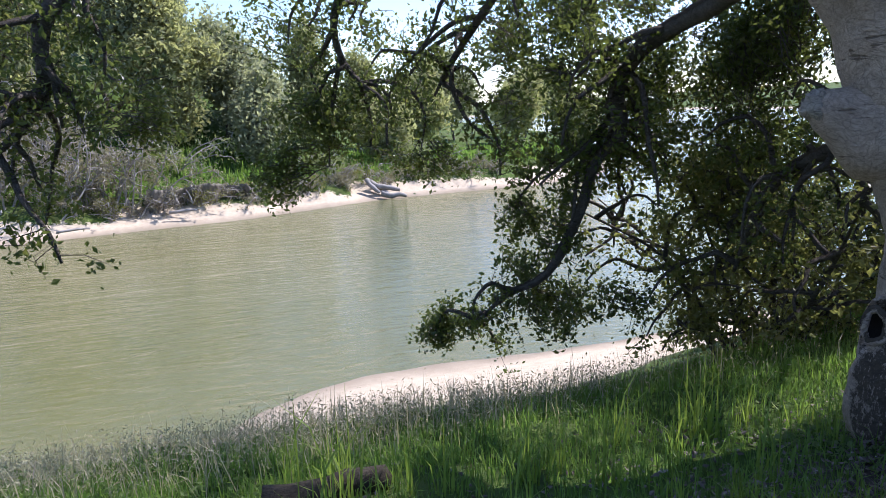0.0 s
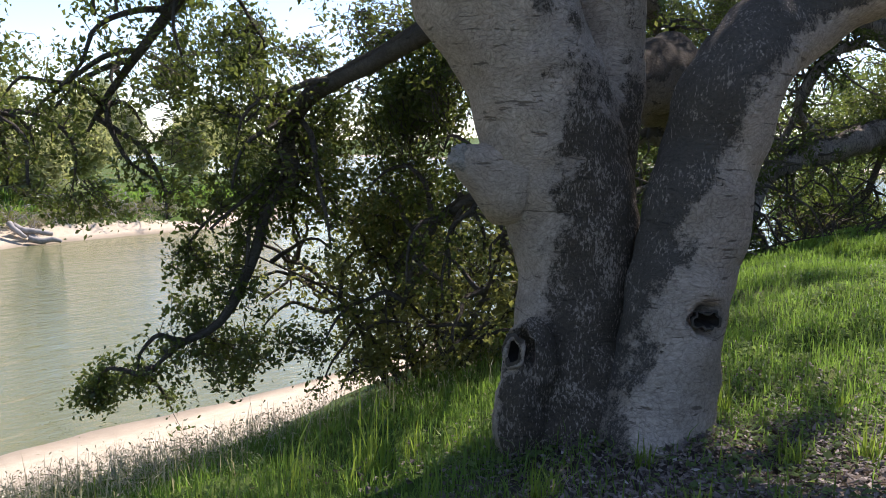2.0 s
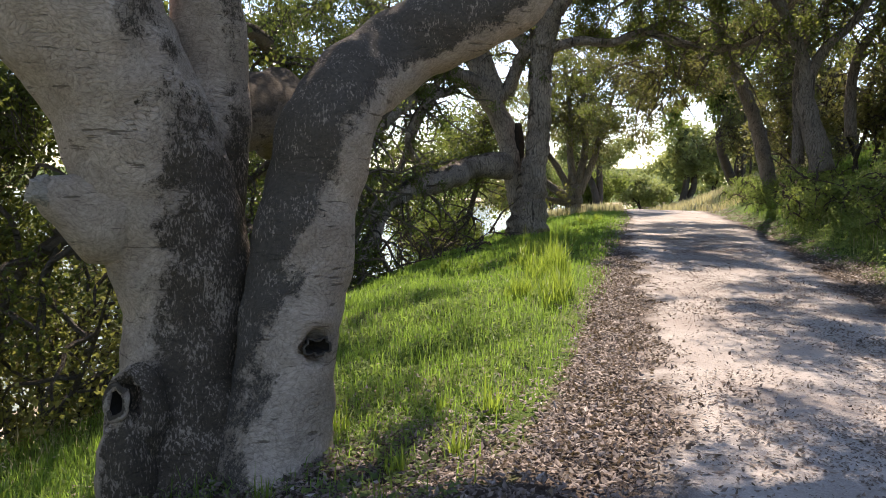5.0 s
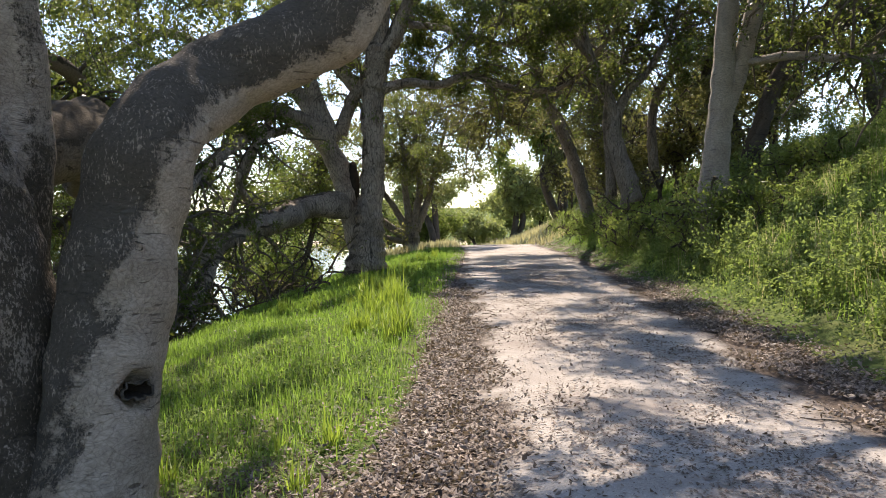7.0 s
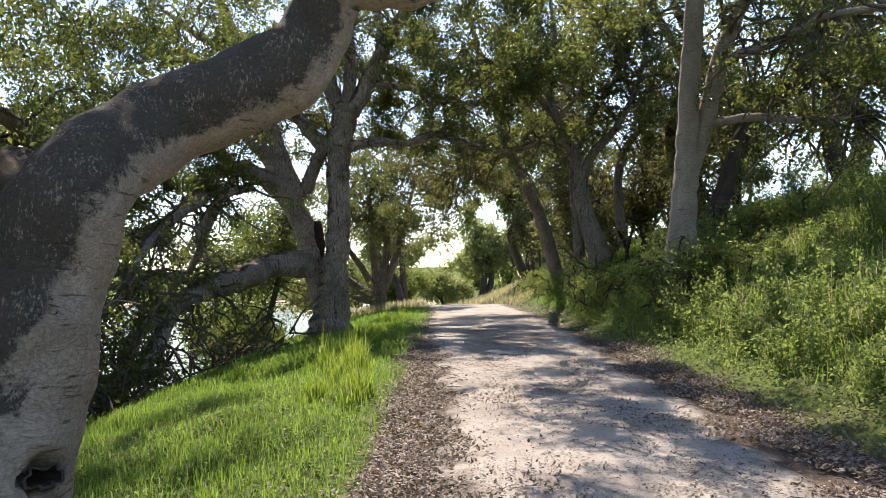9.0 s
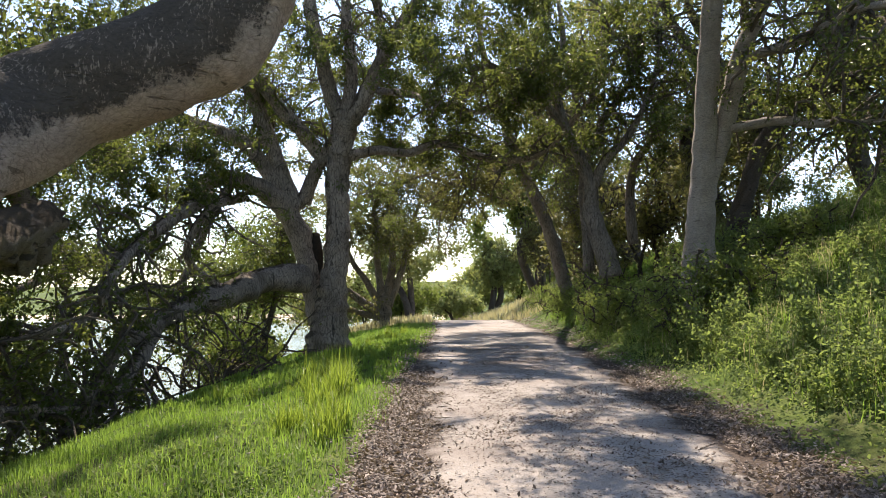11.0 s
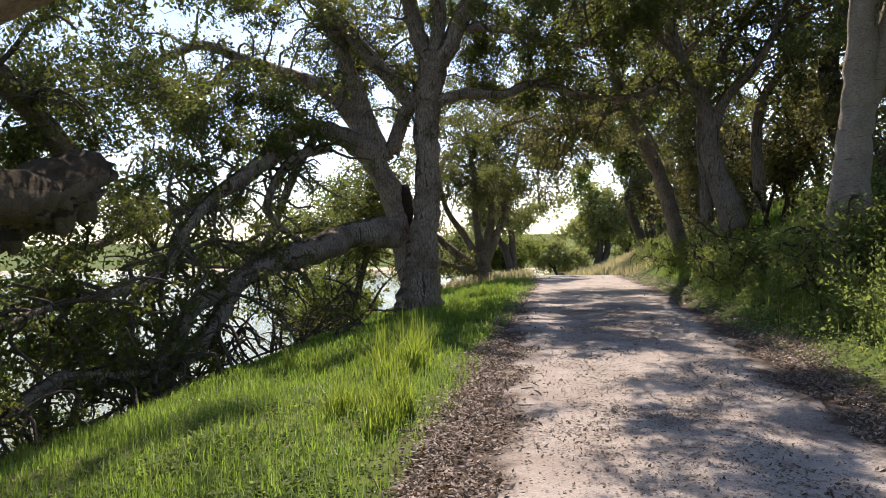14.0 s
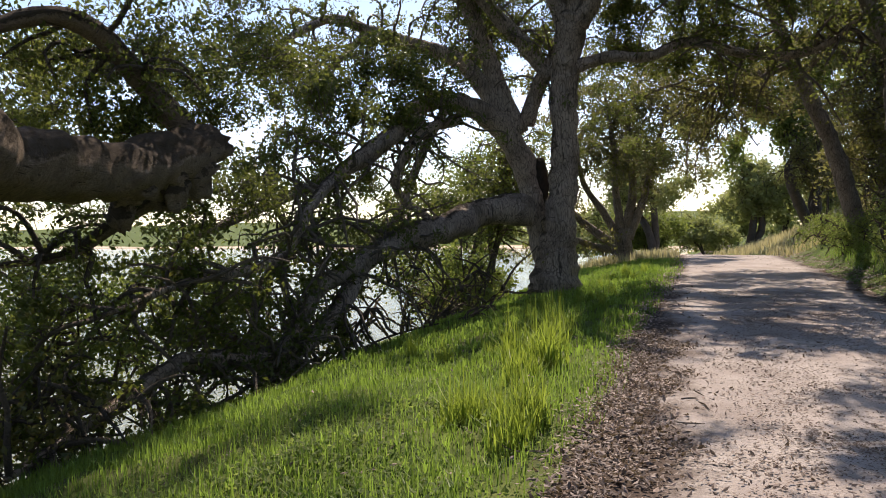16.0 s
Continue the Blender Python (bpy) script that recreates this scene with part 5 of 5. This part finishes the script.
v, f = lump((-2.91, 5.08, 0.04), (0.2, 0.2, 0.33), 3.3)
burl = part("burl", (v - oak_base, f), BARK_TRUNK, oak, "knobbly grey burl at the foot")
v, f = lump((-2.89, 4.97, -0.28), (0.17, 0.18, 0.4), 5.1)
part("root_flare", (v - oak_base, f), BARK_TRUNK, oak)
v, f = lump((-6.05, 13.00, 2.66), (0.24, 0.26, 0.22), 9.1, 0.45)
part("broken_knob", (v - oak_base, f), BARK_REAR_SHADED, oak, "broken mossy limb end")
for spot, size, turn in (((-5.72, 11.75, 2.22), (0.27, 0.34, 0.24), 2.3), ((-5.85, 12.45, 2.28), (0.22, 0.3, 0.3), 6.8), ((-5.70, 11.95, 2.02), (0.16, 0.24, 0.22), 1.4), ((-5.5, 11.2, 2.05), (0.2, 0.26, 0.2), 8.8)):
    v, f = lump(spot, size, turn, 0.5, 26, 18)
    part("knob", (v - oak_base, f), BARK_REAR_SHADED, oak, "mossy knob on the broken limb")
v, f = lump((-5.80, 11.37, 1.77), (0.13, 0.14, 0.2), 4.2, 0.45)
part("broken_knob", (v - oak_base, f), BARK_REAR_SHADED, oak, "broken mossy limb end")
# solid near-black lump stands for the shade in the crevice between the trunks
v, f = lump((-5.40, 25.62, 2.75), (0.24, 0.2, 0.8), 7.7)
oak2 = bpy.data.objects["roadside_oak"]
part("hollow", (v - np.array(oak2.location), f), HOLLOW, oak2, "dark lump for the shade between the trunks")
wound("burl_lip", burl, (-2.90, 4.89, 0.19), (0.1, -0.95, 0.1), 0.07, 0.028, 1.2, 1.5, "rolled bark lip round a hollow", torn=0.08)
wound("wound_lip", [c for c in oak.children if c.name.startswith("stem")][0], (-1.93, 5.67, 0.45), (0.87, -0.49, 0.05), 0.085, 0.011, 2.1, 0.75, "torn bark lip round a dark hole", bark=BARK_DARK, torn=0.27)
v, f = ring_shape((-2.01, 5.78, 1.32), (0.45, -0.88, 0.05), 0.045, 0.018, 0.7, 0.6)
part("knot_scar", (v - oak_base, f), BARK, oak, "eye-shaped knot scar")
v, f = tube([(-3.30, 5.59, 1.26), (-3.40, 5.34, 1.32), (-3.49, 5.15, 1.39), (-3.54, 5.02, 1.45)], [0.40, 0.33, 0.18, 0.10], 18, 0.1, 0.25, 8)
part("broken_stub", (v - oak_base, f), BARK_PALE, oak, "broken-off limb stub")
v, f = lump((-3.54, 5.01, 1.44), (0.085, 0.085, 0.10), 6.4, 0.35)
part("stub_end", (v - oak_base, f), BARK_SMOOTH, oak, "grey blunt end of the stub")


# ---------------------------------------------------------------- grass, weeds and litter
def grow_points(n, x0, x1, y0, y1, gen, keep=None):
    x, y = gen.uniform(x0, x1, n), gen.uniform(y0, y1, n)
    if keep is not None:
        k = gen.random(n) < keep(x, y)
        x, y = x[k], y[k]
    return np.stack([x, y, bumpy(x, y) - 0.01], 1)


def patchy(x, y, s=1.0):
    return 0.5 + 0.5 * np.sin(x * 1.7 * s + 0.8 * np.sin(y * 1.1 * s)) * np.sin(y * 1.3 * s + 1.7 + 0.7 * np.sin(x * 2.3 * s))


def stuff(name, data, material, label, category):
    return tagged(mesh_object(name, data[0], data[1], material), label, category, kind="stuff")


gen = np.random.default_rng(201)
def slope_keep(x, y):
    left = trail_x(y) - 1.8 - x
    bare = np.exp(-((x + 1.4) ** 2 / 2.0 + (y - 5.0) ** 2 / 2.6))
    return np.clip(left / 0.7, 0, 1) * np.clip((8.2 - left) / 1.0, 0, 1) * (0.35 + 0.65 * patchy(x, y)) * (1 - 0.85 * bare)
stuff("slope_grass", blade_mesh(grow_points(165000, -9.5, -0.6, -5, 14, gen, slope_keep), 0.135, gen, 0.9, 0.0042), GRASS, "short green grass over the river slope", "grass")
stuff("slope_grass", blade_mesh(grow_points(90000, -11, -1.2, 14, 38, gen, slope_keep), 0.125, gen, 0.7, 0.010), GRASS, "short green grass over the river slope", "grass")
far_keep = lambda x, y: np.clip((np.abs(x - trail_x(y)) - 1.8) / 0.6, 0, 1)
stuff("verge_grass", blade_mesh(grow_points(16000, -9, 6, 38, 62, gen, far_keep), 0.35, gen, 0.5, 0.02), GRASS_DRY, "pale dry grass at the bend of the trail", "grass")
far_bank_keep = lambda x, y: np.clip((far_shore(y) - x - 3.5) / 1.0, 0, 1) * np.clip((14 - far_shore(y) + x) / 3, 0, 1)
stuff("far_bank_grass", blade_mesh(grow_points(30000, -64, -38, -22, 34, gen, far_bank_keep), 0.5, gen, 0.6, 0.05), GRASS, "bright grass on the far bank", "grass")
bank_keep = lambda x, y: np.clip((x - trail_x(y) - 2.6) / 0.5, 0, 1) * (0.25 + 0.75 * patchy(x, y, 0.7))
stuff("bank_grass", blade_mesh(grow_points(115000, 2.0, 10.5, -4, 34, gen, bank_keep), 0.24, gen, 1.0, 0.006), GRASS, "rank green grass on the bank", "grass")
dry_keep = lambda x, y: np.clip((-4.3 - x) / 1.5, 0, 1) * np.clip((x + 9.0) / 1.2, 0, 1) * np.interp(y, [-3, 2.5, 6.5], [1, 1, 0.1])
stuff("feathery_grass", blade_mesh(grow_points(17000, -9.2, -3.0, -3.5, 8.5, gen, dry_keep), 0.33, gen, 1.1, 0.0035), GRASS_DRY, "feathery dry seed grass along the brow", "grass")
seeds = grow_points(5000, -8.8, -3.6, -3.5, 8.0, gen, dry_keep)
seeds = np.repeat(seeds, 11, 0) + gen.normal(size=(len(seeds) * 11, 3)) * [0.045, 0.045, 0.07] + [0, 0, 0.27]
stuff("seed_heads", leaf_mesh(seeds, 0.03, gen, narrow=0.3), GRASS_DRY, "purplish-grey seed heads on dry stems", "grass")

brow_keep = lambda x, y: np.clip((-3.6 - x) / 1.2, 0, 1) * np.interp(y, [-3, 2, 6], [1, 1, 0.15]) * (0.15 + 0.85 * patchy(x, y, 2.4))
p = grow_points(52000, -8.6, -3.6, -3.5, 6.0, gen, brow_keep)
p[:, 2] += gen.uniform(0.02, 0.3, len(p)) * patchy(p[:, 1], p[:, 0], 3.0)
stuff("brow_weeds", leaf_mesh(p, 0.036, gen, up=1.5, narrow=0.45), NETTLE, "leafy green weeds among the seed grass on the brow", "weeds")

stalk_keep = lambda x, y: np.clip((x - trail_x(y) - 2.5) / 0.8, 0, 1) * patchy(y, x, 0.8)
stuff("dry_stalks", blade_mesh(grow_points(15000, 3.0, 9.5, 5, 28, gen, stalk_keep), 0.36, gen, 0.9, 0.005), GRASS_DRY, "dry brown stalks among the weeds of the bank", "grass")
cover2 = lambda x, y: np.clip((x - trail_x(y) - 2.2) / 0.6, 0, 1) * np.interp(x, [4.5, 9], [1, 0.6]) * (0.3 + 0.7 * patchy(x, y, 1.2))
p = grow_points(230000, 2.2, 10, 2, 24, gen, cover2)
p[:, 2] += gen.uniform(0.03, 0.42, len(p)) * (0.35 + 0.65 * patchy(p[:, 0], p[:, 1], 2.1))
stuff("bank_weeds", leaf_mesh(p, 0.042, gen, up=2.0, narrow=0.7), NETTLE, "low leafy weeds along the foot of the bank", "weeds")
# low round-leaved cover between oak and trail
cover_keep = lambda x, y: np.clip((trail_x(y) - 2.0 - x) / 0.5, 0, 1) * np.interp(x, [-4.5, -3.2, -1.0], [0, 1, 1]) * patchy(x, y, 1.6)
p = grow_points(36000, -4.5, -0.5, 4.5, 12, gen, cover_keep)
p[:, 2] += gen.uniform(0.02, 0.09, len(p))
stuff("ground_cover", leaf_mesh(p, 0.035, gen, up=4.0, narrow=0.9, flat=0.4), NETTLE, "low round-leaved weeds beside the oak", "weeds")

# fallen leaves
def litter_keep(x, y):
    d = np.abs(x - trail_x(y) - 0.1)
    ragged = 0.16 * np.sin(3.1 * y + 1.2 * np.sin(7 * x)) + 0.1 * np.sin(8.3 * y + 5 * x)
    inner = np.clip((d + ragged - np.interp(y, [6, 14, 26], [1.05, 1.3, 1.7])) / 0.35, 0, 1) ** 2
    band = inner * np.exp(-(np.maximum(d - np.interp(y, [6, 14, 26], [1.75, 2.0, 2.4]), 0) / 0.22) ** 2)
    foot = 0.8 * np.exp(-((x + 1.4) ** 2 / 2.2 + (y - 5.0) ** 2 / 2.6))
    return np.clip(band + foot + 0.25 * patchy(x, y, 1.3) ** 3 * patchy(y, x, 0.5) * (d < 1.6) + 0.012, 0, 1)
p = grow_points(320000, -4.2, 4.6, -4, 16, gen, litter_keep)
p[:, 2] += 0.045 + gen.uniform(0, 0.02, len(p))
stuff("leaf_litter", leaf_mesh(p, 0.042, gen, up=2.2, narrow=0.5, flat=0.45), LITTER, "dry brown oak leaves along the trail edges", "fallen leaves")
p = grow_points(60000, -5, 5, 16, 42, gen, litter_keep)
p[:, 2] += 0.05 + gen.uniform(0, 0.02, len(p))
stuff("leaf_litter", leaf_mesh(p, 0.06, gen, up=5.0, narrow=0.5, flat=0.3), LITTER, "dry brown oak leaves along the trail edges", "fallen leaves")

crumb_keep = lambda x, y: np.clip(1.45 - np.abs(x - trail_x(y)), 0, 1) * (0.12 + 0.88 * patchy(x, y, 0.8) * patchy(y, x, 2.2))
p = grow_points(300000, -1.2, 3.2, 2, 22, gen, crumb_keep)
p[:, 2] = land(p[:, 0], p[:, 1]) + 0.05 + gen.uniform(0, 0.006, len(p))
stuff("leaf_crumbs", leaf_mesh(p, 0.023, gen, up=5.0, narrow=0.55, flat=0.2), CRUMBS, "small broken leaf crumbs trodden into the trail", "fallen leaves")


# tufts of tall grass: five kinds, each set many times
def tuft_mesh(seed, blades, height, radius):
    g = np.random.default_rng(seed)
    a, r = g.uniform(0, 6.283, blades), radius * np.sqrt(g.random(blades))
    return blade_mesh(np.stack([r * np.cos(a), r * np.sin(a), 0 * a - 0.03], 1), height, g, 0.75, 0.0075)


tuft_kinds = []
for k, (nb, th, tr) in enumerate([(60, 0.36, 0.13), (80, 0.44, 0.18), (45, 0.30, 0.10), (70, 0.5, 0.15), (14, 0.42, 0.10)]):
    v, f = tuft_mesh(300 + k, nb, th, tr)
    ob = mesh_object("grass_tuft", v, f, GRASS_TALL)
    tuft_kinds.append(tagged(ob, "tuft of tall bright green grass on the slope", "grass tuft", "grass tufts"))
gen = np.random.default_rng(77)
spots = [(trail_x(y) - 2.6 - abs(gen.normal()) * 0.45, y, gen.integers(0, 4), gen.uniform(0.75, 1.15)) for y in gen.uniform(12.5, 15, 14)]
spots += [(-1.95 + gen.normal() * 0.16, 11.35 + gen.normal() * 0.2, gen.integers(0, 4), gen.uniform(0.5, 0.75)) for _ in range(7)] + [(-1.4 + gen.normal() * 0.13, 11.2 + gen.normal() * 0.25, gen.integers(0, 4), gen.uniform(0.6, 0.85)) for _ in range(8)]
spots += [(trail_x(y) - 2.9 - abs(gen.normal()) * 1.0, y, gen.integers(0, 4), gen.uniform(0.5, 0.85)) for y in gen.uniform(14, 30, 34)]
spots += [(x, y, 4, gen.uniform(0.7, 1.2)) for x, y in zip(gen.uniform(-4.2, -2.6, 30), gen.uniform(1.6, 5.0, 30))]
spots += [(x, y, 2, gen.uniform(0.5, 0.9)) for x, y in zip(gen.uniform(-2.6, -0.9, 16), gen.uniform(3.4, 7.0, 16))]
for k, (x, y, kind, s) in enumerate(spots):
    m = pose(float(x), float(y), float(bumpy(x, y)), 0, 0, float(gen.uniform(0, 360)))
    if k < 5:
        tuft_kinds[k].matrix_basis = m
        continue
    ob = copy_thing(tuft_kinds[int(kind)], m)
    ob.scale = (s, s, s)


# nettles and bushes on the bank
def nettle_mesh(seed, tall):
    g = np.random.default_rng(seed)
    stems, leaves = [], []
    for _ in range(5):
        tip = np.array([*g.normal(size=2) * 0.14, tall * g.uniform(0.6, 1.1)])
        foot = np.array([*g.normal(size=2) * 0.08, -0.05])
        line = np.linspace(foot, tip, 6) + g.normal(size=(6, 3)) * 0.012
        stems.append(thin_tube(line, 0.006))
        for t in np.linspace(0.15, 1, 9):
            c = foot + (tip - foot) * t
            leaves += [c + g.normal(size=3) * 0.045 for _ in range(9)]
    return join(stems), leaf_mesh(np.array(leaves), 0.055, g, up=2.0, narrow=0.55)


nettle_kinds = []
for k in range(5):
    (sv, sf), (lv, lf) = nettle_mesh(400 + k, 0.55 + 0.1 * k)
    root = tagged(new("nettle_plant"), "leafy green nettle on the bank", "nettle", "nettles")
    part("stem", (sv, sf), NETTLE, root, smooth=False)
    mesh_object("foliage", lv, lf, NETTLE, root)
    nettle_kinds.append(root)
gen = np.random.default_rng(88)
spots = [(trail_x(y) + 2.75 + abs(gen.normal()) * 0.5, y) for y in gen.uniform(8, 30, 40)] + list(zip(gen.uniform(3.9, 9.5, 215), gen.uniform(6, 24, 215)))
for k, (x, y) in enumerate(spots):
    m = pose(float(x), float(y), float(bumpy(x, y)), 0, 0, float(gen.uniform(0, 360)))
    if k < 5:
        nettle_kinds[k].matrix_basis = m
        continue
    ob = copy_thing(nettle_kinds[k % 5], m)
    ob.scale = (1, 1, float(gen.uniform(0.5, 1.15)))
for k, (x, y, h, fm) in enumerate([(3.9, 21.5, 0.9, LEAF_FRESH), (4.7, 18.9, 1.1, LEAF_FRESH), (3.9, 25.0, 0.9, NETTLE), (3.9, 28.4, 1.0, LEAF_FRESH), (2.9, 32.0, 1.1, NETTLE), (6.6, 18.5, 0.9, LEAF_FRESH), (2.6, 37.0, 1.3, LEAF_FRESH), (5.6, 21.5, 1.0, LEAF_FRESH), (4.15, 16.9, 1.3, LEAF_FRESH), (4.9, 16.7, 1.1, LEAF_FRESH), (3.5, 23.4, 0.9, LEAF_FRESH), (5.3, 19.4, 1.2, NETTLE), (3.4, 31.4, 0.9, LEAF_FRESH)]):
    fz = float(land(x, y))
    thicket("bank_bush", "leafy green bush on the bank above the trail", (x, y), [((x, y, fz + h * 0.55), (0.75, 0.85, h * 0.42), 150)], fm, 230 + k, stems=7, tall=h * 0.85, wide=0.75, size=0.065, per=20, spread_r=0.14, branch=24, r=0.015, group="bank bushes")


# stones and sticks on the trail
pebble_mesh = lump((0, 0, 0), (0.015, 0.012, 0.008), 1.0, 0.3, 8, 6)
first = tagged(mesh_object("pebble", pebble_mesh[0], pebble_mesh[1], PEBBLE, smooth=True), "small grey stone on the dirt trail", "stone", "trail stones")
gen = np.random.default_rng(99)
for k in range(120):
    y = gen.uniform(4.5, 16)
    x = trail_x(y) + gen.normal() * 0.75
    m = pose(float(x), float(y), float(land(x, y)) + 0.05, 0, 0, float(gen.uniform(0, 360)))
    if k == 0:
        first.matrix_basis = m
    else:
        ob = copy_thing(first, m)
        ob.scale = tuple(gen.uniform(0.4, 1.3, 3))
for k in range(26):
    y = gen.uniform(4, 13)
    side = 1 if gen.random() < 0.5 else -1
    x = trail_x(y) + side * gen.uniform(1.1, 2.2)
    a = gen.uniform(0, 6.283)
    ln = gen.uniform(0.12, 0.4)
    z = float(bumpy(x, y)) + 0.035
    log("fallen_stick", "thin dry stick on the leaf litter", (x, y, z), (x + ln * math.cos(a), y + ln * math.sin(a), z + 0.01), 0.007, 500 + k, "fallen sticks", BARK_BROWN)
log("rotten_log", "dark mossy log in the grass below the oak", (-3.95, 1.45, -0.80), (-3.85, 2.20, -0.70), 0.13, 91, "", ROTTEN)
